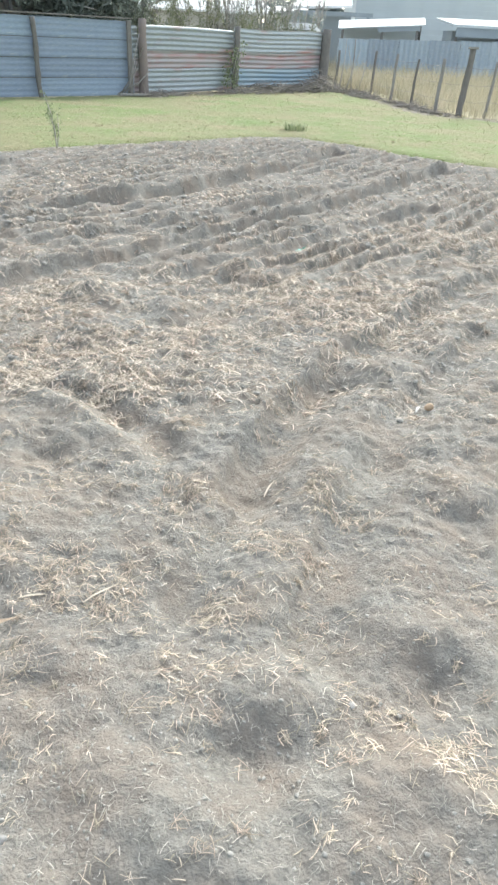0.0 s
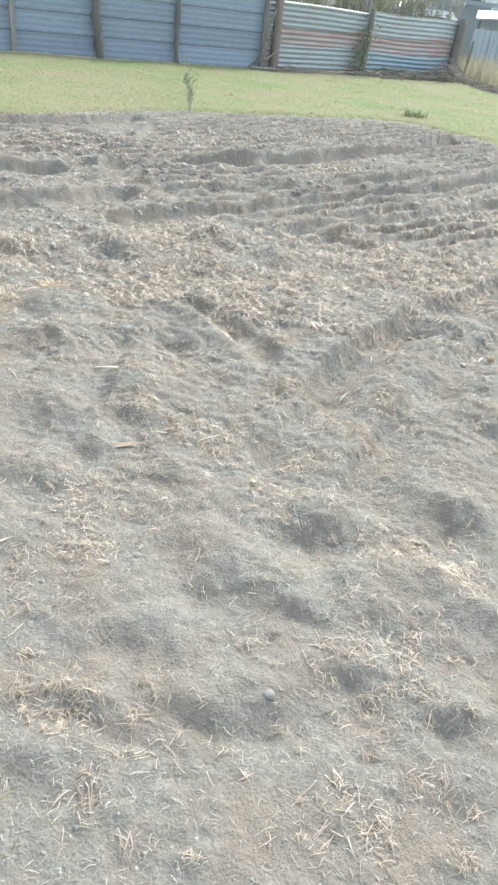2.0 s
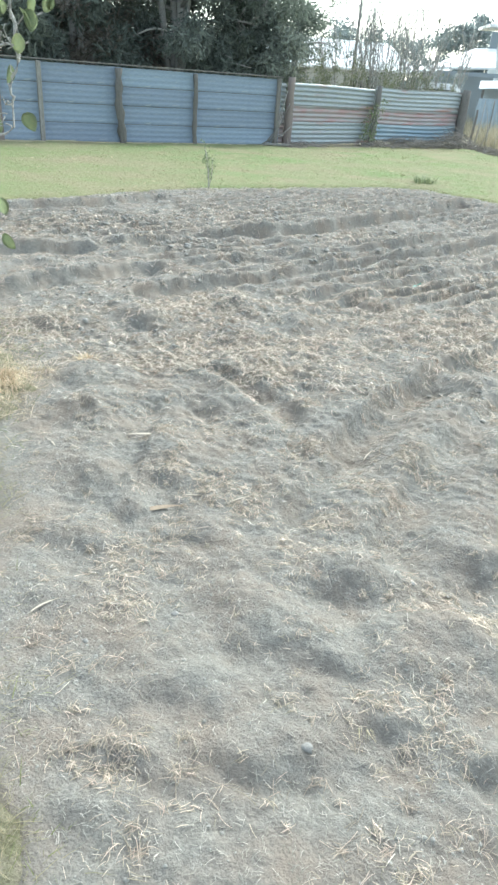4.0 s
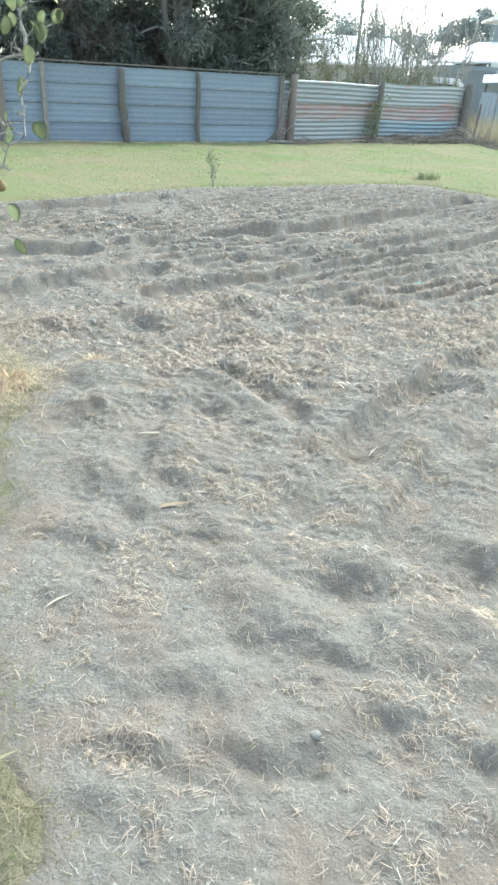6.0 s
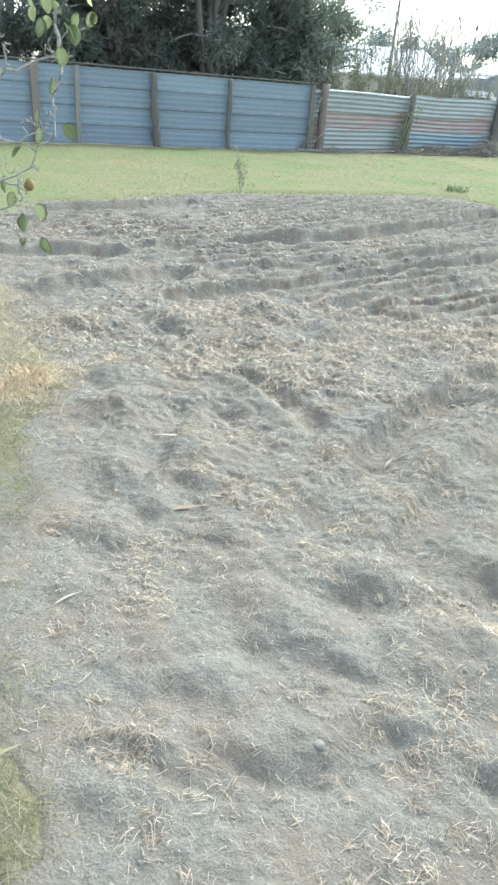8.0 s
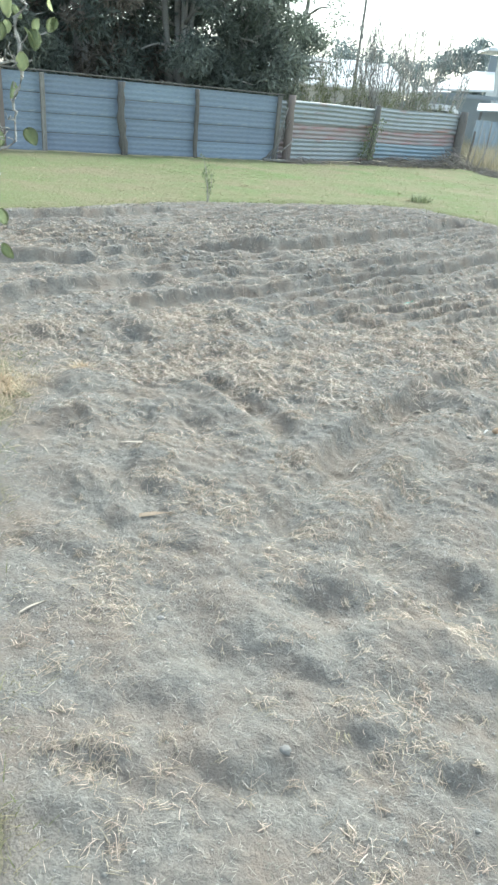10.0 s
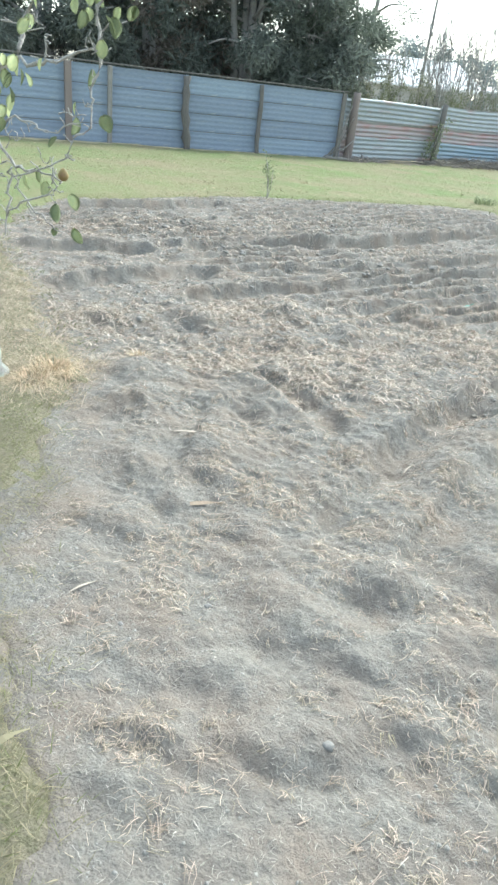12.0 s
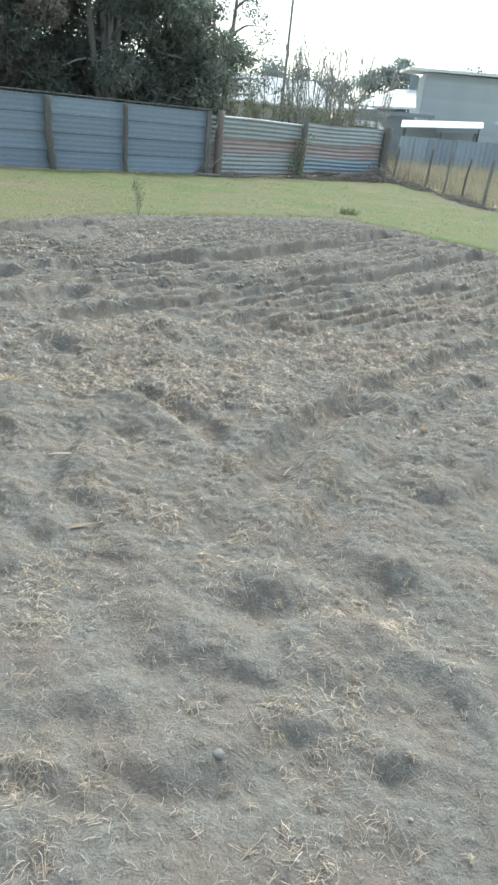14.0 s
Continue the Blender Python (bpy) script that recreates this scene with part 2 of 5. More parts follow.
ZINC_RED = material("red_streaked_iron", ((0.42, 0.335, 0.33), (0.36, 0.375, 0.385)), (1.5, 14.0), 0.55, 0.2, 30.0, 0.15,
                    stretch=(0.5, 0.5, 4), stain=(0.385, 0.22, 0.21), stain_scale=2.0, stain_at=(0.5, 0.7))
ZINC_BLUE = material("blue_streaked_iron", ((0.24, 0.34, 0.42), (0.33, 0.39, 0.43)), (1.5, 14.0), 0.5, 0.2, 30.0, 0.2, stretch=(0.5, 0.5, 4))
WIRE = material("fence_wire", ((0.30, 0.30, 0.30), (0.24, 0.22, 0.2)), (9.0, 30.0), 0.5, metal=0.6)
BARK = material("lichened_bark", ((0.42, 0.44, 0.41), (0.30, 0.30, 0.28), (0.22, 0.21, 0.19)), (14.0, 60.0), 0.95, 0.9, 70.0,
                stain=(0.50, 0.55, 0.48), stain_scale=9.0, stain_at=(0.5, 0.62), stretch=(1, 1, 1.8))
TWIG = material("grey_twig", ((0.40, 0.385, 0.365), (0.29, 0.27, 0.255), (0.50, 0.49, 0.465)), (20.0, 90.0), 0.9, 0.5, 120.0)
PEAR_LEAF = material("pear_leaf", ((0.41, 0.47, 0.29), (0.52, 0.52, 0.29), (0.35, 0.42, 0.27)), (9.0, 60.0), 0.65, 0.2, 120.0, random_object=0.3, transmit=0.6)
PEAR = material("russet_pear", ((0.30, 0.24, 0.10), (0.22, 0.14, 0.07)), (25.0, 90.0), 0.5, 0.2, 120.0)
CYPRESS = material("dark_conifer_foliage", ((0.20, 0.235, 0.215), (0.24, 0.27, 0.24)), (0.25, 3.0), 0.5, island=0.4, transmit=0.6)
RUSTY_LEAF = material("browning_conifer_foliage", ((0.27, 0.24, 0.21), (0.23, 0.22, 0.195)), (0.25, 3.0), 0.5, island=0.4, transmit=0.6)
# far leaves: haze is painted in as a pale blue-grey base colour
HAZY_LEAF = material("haze_tinted_far_foliage", ((0.24, 0.285, 0.295), (0.28, 0.325, 0.325)), (0.4, 3.0), 0.8, island=0.2, transmit=0.5)
GUM_LEAF = material("grey_green_leaf", ((0.18, 0.215, 0.18), (0.23, 0.25, 0.205)), (0.4, 3.0), 0.45, island=0.35, transmit=0.6)
SHRUB_LEAF = material("shrub_leaf", ((0.19, 0.22, 0.125), (0.25, 0.265, 0.16)), (0.5, 3.0), 0.7, island=0.4, transmit=0.48)
THIN_LEAF = material("thin_grey_leaf", ((0.30, 0.335, 0.32), (0.35, 0.375, 0.35)), (0.4, 3.0), 0.7, island=0.3, transmit=0.5)
BRUSH = material("dead_brushwood", ((0.26, 0.235, 0.21), (0.32, 0.295, 0.265)), (3.0, 9.0), 0.9, island=0.35)
WEED_LEAF = material("weed_leaf", ((0.25, 0.30, 0.17), (0.30, 0.34, 0.20)), (3.0, 9.0), 0.7, island=0.3, transmit=0.3)
FADED_BLUE = material("faded_blue_sheet", ((0.36, 0.43, 0.50), (0.32, 0.39, 0.46), (0.40, 0.46, 0.52)), (0.8, 10.0), 0.6, 0.2, 30.0, random_object=0.12)
SHEET_ROOF = material("pale_sheet_roof", ((0.52, 0.57, 0.60), (0.46, 0.51, 0.55), (0.60, 0.63, 0.65)), (0.8, 9.0), 0.45, 0.2, 25.0)
WHITE_ROOF = material("white_painted_roof", ((0.80, 0.81, 0.82), (0.72, 0.74, 0.76)), (0.6, 7.0), 0.35, 0.1, 20.0)
# barn and carport grey, its base colour raised to include lens haze
GREY_WALL = material("haze_lightened_weatherboard", ((0.56, 0.61, 0.64), (0.50, 0.55, 0.58)), (0.4, 6.0), 0.8, 0.2, 20.0, random_object=0.06)
PALE_WALL = material("pale_house_wall", ((0.55, 0.53, 0.50), (0.48, 0.47, 0.45)), (0.4, 6.0), 0.8, 0.2, 20.0)
# dark shed walls and beams, with bluish lens haze put into the colour
DARK_WALL = material("haze_lightened_shed_wall", ((0.28, 0.32, 0.355), (0.32, 0.36, 0.39)), (0.6, 6.0), 0.8, 0.2, 20.0)
GLASS = material("window_glass", ((0.05, 0.06, 0.07), (0.07, 0.08, 0.09)), (1.0, 5.0), 0.1)
WHITE_PAINT = material("white_car_paint", ((0.74, 0.75, 0.76), (0.70, 0.71, 0.72)), (1.0, 9.0), 0.3)
RUBBER = material("black_rubber", ((0.03, 0.03, 0.03), (0.045, 0.045, 0.045)), (9.0, 50.0), 0.9)


# ---- ground: tilled field, lawn, paddock ----
FIELD = [(-0.42, -1.3), (-0.51, -0.36), (-0.58, -0.2), (-0.68, -0.07), (-0.81, 0.01), (-0.93, 0.19), (-1.09, 0.39), (-1.26, 0.54), (-1.38, 0.76), (-1.45, 1.02),
         (-1.58, 1.29), (-1.76, 1.67), (-1.79, 2.03), (-1.97, 2.28), (-2.36, 2.62), (-2.87, 3.15), (-3.6, 4.0), (-4.4, 4.85), (-4.9, 6.2), (-5.0, 7.2), (-4.4, 8.0),
         (-3.9, 8.95), (-3.1, 9.95), (-1.8, 11.0), (-0.6, 12.05), (0.3, 12.5), (1.24, 11.9), (1.88, 11.25), (2.8, 10.45), (4.6, 9.6), (5.0, 5.0), (4.2, 1.0), (3.6, -1.3)]
LONG_FURROW = [(-1.89, 4.09), (-1.5, 4.62), (-0.86, 5.36), (-0.42, 5.92), (0.03, 6.42), (0.55, 7.1), (1.2, 8.1), (1.78, 8.99), (2.4, 9.9)]
FURROWS = [  # depth, half width, course; the far, cut furrows
    (0.10, 0.14, [(-4.8, 6.5), (-4.57, 6.96), (-4.21, 7.33), (-3.88, 7.85), (-3.41, 8.61)]),
    (0.12, 0.15, [(-3.9, 4.5), (-3.67, 4.71), (-3.36, 5.01), (-3.06, 5.27)]),
    (0.12, 0.13, [(-2.64, 5.76), (-2.22, 6.4), (-1.65, 6.87), (-1.06, 7.43), (-0.7, 8.0)]),
    (0.19, 0.15, [(-1.2, 7.25), (-0.76, 7.88), (-0.44, 8.51), (0.58, 10.15), (1.05, 11.05)]),
    (0.13, 0.17, [(-3.1, 3.55), (-2.81, 4.05), (-2.52, 4.37), (-2.2, 4.85)]),
    (0.115, 0.12, LONG_FURROW[:5]),
    (0.16, 0.13, LONG_FURROW[3:]),
    (0.09, 0.12, [(-0.59, 4.64), (-0.22, 5.01), (0.05, 5.3), (0.64, 6.08), (1.0, 6.5), (1.7, 7.3)]),
    (0.07, 0.11, [(-1.5, 5.5), (-0.9, 6.0), (-0.4, 6.6), (0.2, 7.3), (0.9, 8.3)]),
]
RILLS = [  # depth, half width, course; the trodden near part
    (0.045, 0.09, [(-0.2, 1.35), (-0.1, 1.66), (-0.04, 1.88)]),
    (0.105, 0.11, [(-0.03, 1.95), (0.05, 2.24), (0.2, 2.68), (0.44, 3.2)]),
    (0.085, 0.13, [(0.2, 2.68), (0.48, 3.28), (0.74, 3.66), (1.1, 4.25), (1.73, 4.93), (2.4, 5.6)]),
    (0.06, 0.11, [(0.22, 1.2), (0.33, 1.7), (0.51, 2.18), (0.68, 2.62), (0.92, 3.02), (1.35, 3.7)]),
    (0.05, 0.12, [(1.05, 1.9), (1.35, 2.5), (1.8, 3.2)]),
    (0.042, 0.10, [(-0.95, 2.75), (-0.72, 2.58), (-0.52, 2.4), (-0.36, 2.22)]),
    (0.03, 0.08, [(-1.08, 2.05), (-1.04, 1.75), (-0.98, 1.45)]),
    (0.013, 0.08, [(0.1, 0.72), (0.2, 0.64), (0.32, 0.5)]),
]
NEAR_STEPS = [  # a drop towards the near side: x, y, half width, half depth, height
    (0.06, 0.88, 0.15, 0.10, 0.06), (0.56, 1.12, 0.14, 0.13, 0.065), (0.03, 0.20, 0.085, 0.075, 0.036), (0.21, 0.28, 0.085, 0.07, 0.034), (-0.11, 0.14, 0.075, 0.05, 0.028),
    (0.05, 0.48, 0.08, 0.045, 0.02), (0.30, 0.54, 0.20, 0.08, 0.016), (-0.21, 0.55, 0.09, 0.075, 0.014), (-0.32, 0.33, 0.09, 0.065, 0.032), (-0.66, 0.26, 0.08, 0.04, 0.015),
    (-0.45, -0.13, 0.10, 0.05, 0.034), (-0.40, 0.04, 0.13, 0.05, 0.022), (0.52, 0.24, 0.07, 0.06, 0.03), (-0.95, 0.56, 0.06, 0.06, 0.025), (-0.55, 1.05, 0.12, 0.09, 0.024),
    (-1.02, 0.89, 0.15, 0.09, 0.028), (0.78, 1.92, 0.14, 0.12, 0.05)]
MIDDLE_STEPS = [
    (-1.15, 1.30, 0.13, 0.12, 0.05), (-0.89, 1.12, 0.07, 0.07, 0.035), (-0.76, 1.34, 0.09, 0.07, 0.03), (-0.58, 2.50, 0.10, 0.13, 0.035), (-0.38, 2.27, 0.16, 0.14, 0.018),
    (-0.83, 2.19, 0.16, 0.12, 0.028), (-1.42, 1.83, 0.14, 0.15, 0.06), (0.55, 3.14, 0.15, 0.14, 0.05), (-1.71, 3.39, 0.20, 0.14, 0.06),
    (-0.19, 4.56, 0.20, 0.17, 0.06), (-0.57, 3.73, 0.13, 0.14, 0.06), (-1.14, 3.93, 0.16, 0.14, 0.055), (1.6, 5.6, 0.3, 0.2, 0.06), (-2.2, 3.0, 0.2, 0.13, 0.05), (-1.65, 2.3, 0.16, 0.12, 0.05)]
MOUNDS = [  # x, y, radius, height
    (-0.86, 1.72, 0.14, 0.05), (-0.2, 2.9, 0.24, 0.055), (-1.6, 2.2, 0.2, 0.03), (0.36, 2.0, 0.2, 0.035), (0.62, 2.45, 0.2, 0.035), (0.25, 1.45, 0.16, 0.025), (0.25, 0.63, 0.15, 0.032)]
CRESTS = [  # height, half width, course
    (0.028, 0.10, [(-0.32, 0.8), (-0.2, 0.74), (-0.1, 0.68), (0.02, 0.62)]),
    (0.05, 0.085, [(0.2, 0.74), (0.29, 0.8), (0.42, 0.83), (0.56, 0.74), (0.75, 0.68)]),
    (0.04, 0.07, [(-0.98, 2.62), (-0.8, 2.5), (-0.62, 2.32), (-0.47, 2.18)])]


def field_side(x, y):
    """Distance to the field's edge; negative inside."""
    d = line_distance(x, y, FIELD + FIELD[:1])
    inside = np.zeros(np.shape(x), bool)
    for (ax, ay), (bx, by) in zip(FIELD, FIELD[1:] + FIELD[:1]):
        cross = (ay > y) != (by > y)
        if ay != by:
            inside ^= cross & (x < (bx - ax) * (y - ay) / (by - ay) + ax)
    return np.where(inside, -d, d) + 0.07 * vnoise(x * 3.1, y * 3.1, 71) + (0.04 + 0.03 * (y < 4)) * vnoise(x * 11, y * 11, 72) + 0.08 * np.clip(4.5 - y, 0, 1)


def cut_profile(x, y, depth, w, pts):
    """Depth of a furrow that is steep on its far bank and gentle on the near one, and the lip above that bank."""
    s, over = signed_distance(x, y, pts)
    fade = np.exp(-(over / 0.35) ** 2)
    cut = np.where(s > 0, np.clip(1 - (s / (0.95 * w)) ** 2, 0, 1), np.clip(1 - (s / (1.6 * w)) ** 2, 0, 1) ** 1.5)
    lip = np.where(s > w, np.exp(-((s - w) / (0.9 * w)) ** 2), np.clip((s - 0.3 * w) / (0.7 * w), 0, 1) ** 2)
    return depth * fade * cut, depth * fade * np.where(s > 0, lip, 0)


def soil_height(x, y):
    wx = x + 0.03 * vnoise(x * 2.3, y * 2.3, 5) + 0.012 * vnoise(x * 8, y * 8, 6)
    wy = y + 0.03 * vnoise(x * 2.3, y * 2.3, 8) + 0.012 * vnoise(x * 8, y * 8, 9)
    far = np.clip((wy - 4.0 - 0.35 * np.abs(wx + 0.4)) / 0.8, 0, 1)
    z = (1 - 0.6 * far) * (0.018 * fbm(x * 1.6, y * 1.6, 20, 2) + 0.012 * fbm(x * 3.7, y * 3.7, 24, 2) + 0.010 * (0.4 - np.abs(fbm(x * 2.6, y * 3.4, 26, 2))))
    trough, rill, berm = np.zeros(np.shape(x)), np.zeros(np.shape(x)), np.zeros(np.shape(x))
    for depth, w, pts in FURROWS:
        cut, lip = cut_profile(wx, wy, 0.8 * depth, w, pts)
        trough = np.maximum(trough, cut)
        berm = np.maximum(berm, 0.40 * lip * (1 + 0.6 * vnoise(x * 4, y * 4, 28)))
    for depth, w, pts in RILLS:
        cut, lip = cut_profile(x + 0.03 * vnoise(x * 2.3, y * 2.3, 5), y + 0.03 * vnoise(x * 2.3, y * 2.3, 8), 0.85 * depth, w, pts)
        rill = np.maximum(rill, cut)
        berm = np.maximum(berm, 0.3 * lip)
    # thin hoed lines run beside the long furrow
    s, _over = signed_distance(wx, wy, [(-3.2, 2.4)] + LONG_FURROW + [(3.6, 11.4)])
    line = s / 0.235 + 0.35 * vnoise(x * 0.7, y * 0.7, 29) + 0.10 * vnoise(x * 5, y * 5, 33)
    p = line - np.floor(line)
    p = np.where(p < 0.3, p / 0.3, (1 - p) / 0.7)
    z = z + far * np.clip(1 - trough / 0.05, 0, 1) * 0.068 * (p * p * (3 - 2 * p) - 0.5) * np.clip(0.85 + 0.6 * vnoise(x * 1.3, y * 1.3, 30) + 0.25 * vnoise(x * 5, y * 5, 34), 0.2, 1.4)
    z = z - trough * (0.9 + 0.2 * vnoise(x * 1.3, y * 1.3, 27) + 0.15 * vnoise(x * 6, y * 6, 35)) - rill + berm
    lx = x + 0.05 * vnoise(x * 4.3, y * 4.3, 10) + 0.022 * vnoise(x * 13, y * 13, 11)
    ly = y + 0.05 * vnoise(x * 4.3, y * 4.3, 12) + 0.022 * vnoise(x * 13, y * 13, 13)
    for px, py, rx, ry, high in NEAR_STEPS + MIDDLE_STEPS:
        u, v = (lx - px) / (1.1 * rx), (ly - py) / (0.85 * ry)
        v = np.where(v > 0, v / 1.7, v)                 # a soft back, a steeper front, little of a hollow before it
        z = z + 2.3 * high * np.where(v > 0, v, 0.55 * v) * np.exp(-u * u - v * v)
    for px, py, r, high in MOUNDS:
        z = z + high * np.exp(-((wx - px) ** 2 + (wy - py) ** 2) / (r * r))
    for high, w, pts in CRESTS:
        z = z + high * np.exp(-(line_distance(wx, wy, pts) / w) ** 2)
    rough = (0.4 + 0.6 * np.clip((y - 0.7) / 2.0, 0, 1)) * (1 - 0.5 * np.clip(rill / 0.05, 0, 1))
    fine = np.clip(1 - (y - 3.4) / 3.0, 0, 1)            # the smallest lumps only where they can be seen
    z = z + rough * 0.014 * fbm(x * 4.5, y * 4.5, 31, 2)
    z = z + rough * (0.020 - 0.008 * far) * (0.4 - np.abs(fbm(x * 8, y * 8, 41, 2))) + fine * rough * 0.012 * (0.4 - np.abs(fbm(x * 19, y * 19, 43, 2)))
    z = z + np.clip((y - 3.6) / 0.8, 0, 1) * (0.015 * (0.35 - np.abs(fbm(x * 5.5, y * 5.5, 46, 2))) + 0.010 * vnoise(x * 15, y * 15, 48))
    z = z + fine * (0.0075 * fbm(x * 30, y * 30, 51, 2) * (0.4 + 0.6 * rough) + 0.0035 * vnoise(x * 58, y * 58, 61))
    return z


def soil_top(x, y):
    side = field_side(x, y)
    return soil_height(x, y) * np.clip(0.35 - side / 0.4, 0, 1) - np.clip((side - 0.08) / 0.3, 0, 1) * 0.09


def lawn_top(x, y):
    side = field_side(x, y)
    far = np.clip((np.hypot(x, y) - 40) / 100, 0, 1)
    z = 0.025 + (0.018 * fbm(x * 0.9, y * 0.9, 81, 2) + 0.010 * vnoise(x * 6, y * 6, 83)) * (1 - far)
    return z - np.clip((-side + 0.14) / 0.2, 0, 1) * 0.10 - np.clip((-side - 0.1) / 0.3, 0, 1) * 0.5


def spread(lo, hi, mid, fine, core, power):
    """Coordinates that lie close round mid and ever wider outwards."""
    out = [mid]
    while out[-1] < hi:
        out.append(out[-1] + fine * max(1, (out[-1] - mid) / core) ** power)
    low = [mid]
    while low[-1] > lo:
        low.append(low[-1] - fine * max(1, (mid - low[-1]) / core) ** power)
    return np.array(low[:0:-1] + out)


def sheet(name, xs, ys, top):
    gx, gy = np.meshgrid(xs, ys)
    verts = np.stack([gx.ravel(), gy.ravel(), top(gx.ravel(), gy.ravel())], 1)
    nx = len(xs)
    i = np.arange(len(ys) - 1)[:, None] * nx + np.arange(nx - 1)[None, :]
    i = i.ravel()
    return fast_mesh(name, verts, np.stack([i, i + 1, i + nx + 1, i + nx], 1), True), verts


soil_mesh, _ = sheet("field_soil", spread(-5.6, 5.8, -0.3, 0.0135, 1.15, 1.0), spread(-1.7, 13.2, 0.3, 0.0115, 1.6, 0.72), soil_top)
field = tagged(link("ground_tilled_field", soil_mesh, SOIL), "grey sandy tilled soil with furrows and ridges", "soil", kind="structure")

xs = np.unique(np.round(np.concatenate([spread(-2400, 2400, 0.0, 0.16, 6.0, 1.6), np.arange(-3.7, -0.3, 0.045)]), 3))   # closer along the trodden near side
ys = np.unique(np.round(np.concatenate([spread(-2400, 2400, 5.5, 0.18, 8.5, 1.6), np.arange(-1.2, 4.2, 0.05)]), 3))
lawn_mesh, lv = sheet("lawn", xs, ys, lawn_top)
FENCE_A, FENCE_B = (-3.55, 19.15), (1.75, 25.25)     # ends of the corrugated fence
for m in (LAWN, PADDOCK, LITTER, DRY_TURF, SOIL):
    lawn_mesh.materials.append(m)
nx = len(xs)
fi = (np.arange(len(ys) - 1)[:, None] * nx + np.arange(nx - 1)[None, :]).ravel()
cx, cy = lv[fi, 0] + 0.03, lv[fi, 1] + 0.03
wob = 0.25 * vnoise(cx * 1.3, cy * 1.3, 90)
right_of_wire = cx > np.interp(cy, [8, 15, 18, 21, 24.5, 25.5], [9.0, 7.0, 4.2, 3.5, 2.7, 2.0]) + wob
beyond = (cy > 25.3) | (cx - cy < -22.4)
slot = np.where((right_of_wire & (cy > 8)) | beyond, 1, 0)
litter = (line_distance(cx, cy, [(-3.3, 18.9), (-1.0, 21.7), (1.6, 24.2), (2.5, 23.2), (3.3, 20.6), (3.7, 18.4), (4.6, 17.2), (6.5, 17.2)]) + wob < 0.42)
slot = np.where(litter, 2, slot)
slot = np.where(np.hypot(cx + 2.2, cy - 1.6) < 4.2 + 3 * wob + 1.2 * vnoise(cx * 3, cy * 3, 95), 3, slot)
slot = np.where((field_side(cx, cy) < 0.06 + 0.13 * vnoise(cx * 5, cy * 5, 96) + 0.09 * vnoise(cx * 24, cy * 24, 97)) & (cy < 4.4) & (cx < 0), 4, slot)      # bare soil trodden out of the turf
lawn_mesh.polygons.foreach_set("material_index", slot.astype(np.int32))
lawn = tagged(link("ground", lawn_mesh, None), "short yellow-green mown lawn running into dry grass", "lawn", kind="structure")


# ---- blades, straw and clods: uncounted stuff ----
def blades(name, x, y, z, height, width, lean, mat, label, category):
    n = len(x)
    a, b = RNG.uniform(0, 2 * np.pi, n), RNG.uniform(0, 2 * np.pi, n)
    ux, uy = np.cos(a) * width / 2, np.sin(a) * width / 2
    tilt = lean * RNG.uniform(0.2, 1.0, n)
    base = np.stack([x, y, z - 0.01], 1)
    side = np.stack([ux, uy, np.zeros(n)], 1)
    out = np.stack([np.cos(b) * tilt, np.sin(b) * tilt, np.ones(n)], 1) * height[:, None]
    mid, tip = base + out * 0.55, base + out * np.array([1.35, 1.35, 0.95])
    verts = np.stack([base - side, base + side, mid - side * 0.8, mid + side * 0.8, tip - side * 0.15, tip + side * 0.15], 1).reshape(-1, 3)
    k = np.arange(n)[:, None] * 6
    faces = np.concatenate([k + np.array([[0, 1, 3, 2]]), k + np.array([[2, 3, 5, 4]])])
    return tagged(link(name, fast_mesh(name, verts, faces), mat), label, category, kind="stuff")


def scatter(n, x0, x1, y0, y1):
    return RNG.uniform(x0, x1, n), RNG.uniform(y0, y1, n)


def wire_x(y):
    return np.interp(y, [8, 15, 18, 21, 24.5, 25.5], [9.0, 7.0, 4.2, 3.5, 2.7, 2.0])


# lawn, wide part
x, y = scatter(56000, -9.5, 8, 6.5, 24)
keep = (field_side(x, y) > -0.02) & (x - y > -22.3) & (x < wire_x(y)) & (vnoise(x * 0.8, y * 0.8, 3) > -0.7)
x, y = x[keep], y[keep]
worn = np.clip(0.22 - 0.07 * (x + 1.0) + 0.5 * vnoise(x * 0.7, y * 0.7, 15) + 0.3 * vnoise(x * 2.5, y * 2.5, 16), 0.08, 0.9) > RNG.uniform(0, 1, len(x))
for name, sel, mat, label in (("lawn_grass", ~worn, GRASS, "short green grass blades of the lawn"), ("lawn_dry_grass", worn, THATCH, "short brownish dry blades in the lawn")):
    k = sel.sum()
    blades(name, x[sel], y[sel], lawn_top(x[sel], y[sel]), RNG.uniform(0.012, 0.03, k), RNG.uniform(0.007, 0.018, k), 2.2, mat, label, "grass")
# grass beside the pear tree
x, y = scatter(46000, -5.5, -0.4, -1.2, 6.5)
keep = (field_side(x, y) > RNG.uniform(-0.08, 0.1, len(x))) & (x < -0.3)
x, y = x[keep], y[keep]
green = vnoise(x * 1.7, y * 1.7, 14) + 0.05 - 0.1 * (y < 0.25) - 0.9 * (y > 1.75) > RNG.uniform(-0.6, 0.6, len(x))
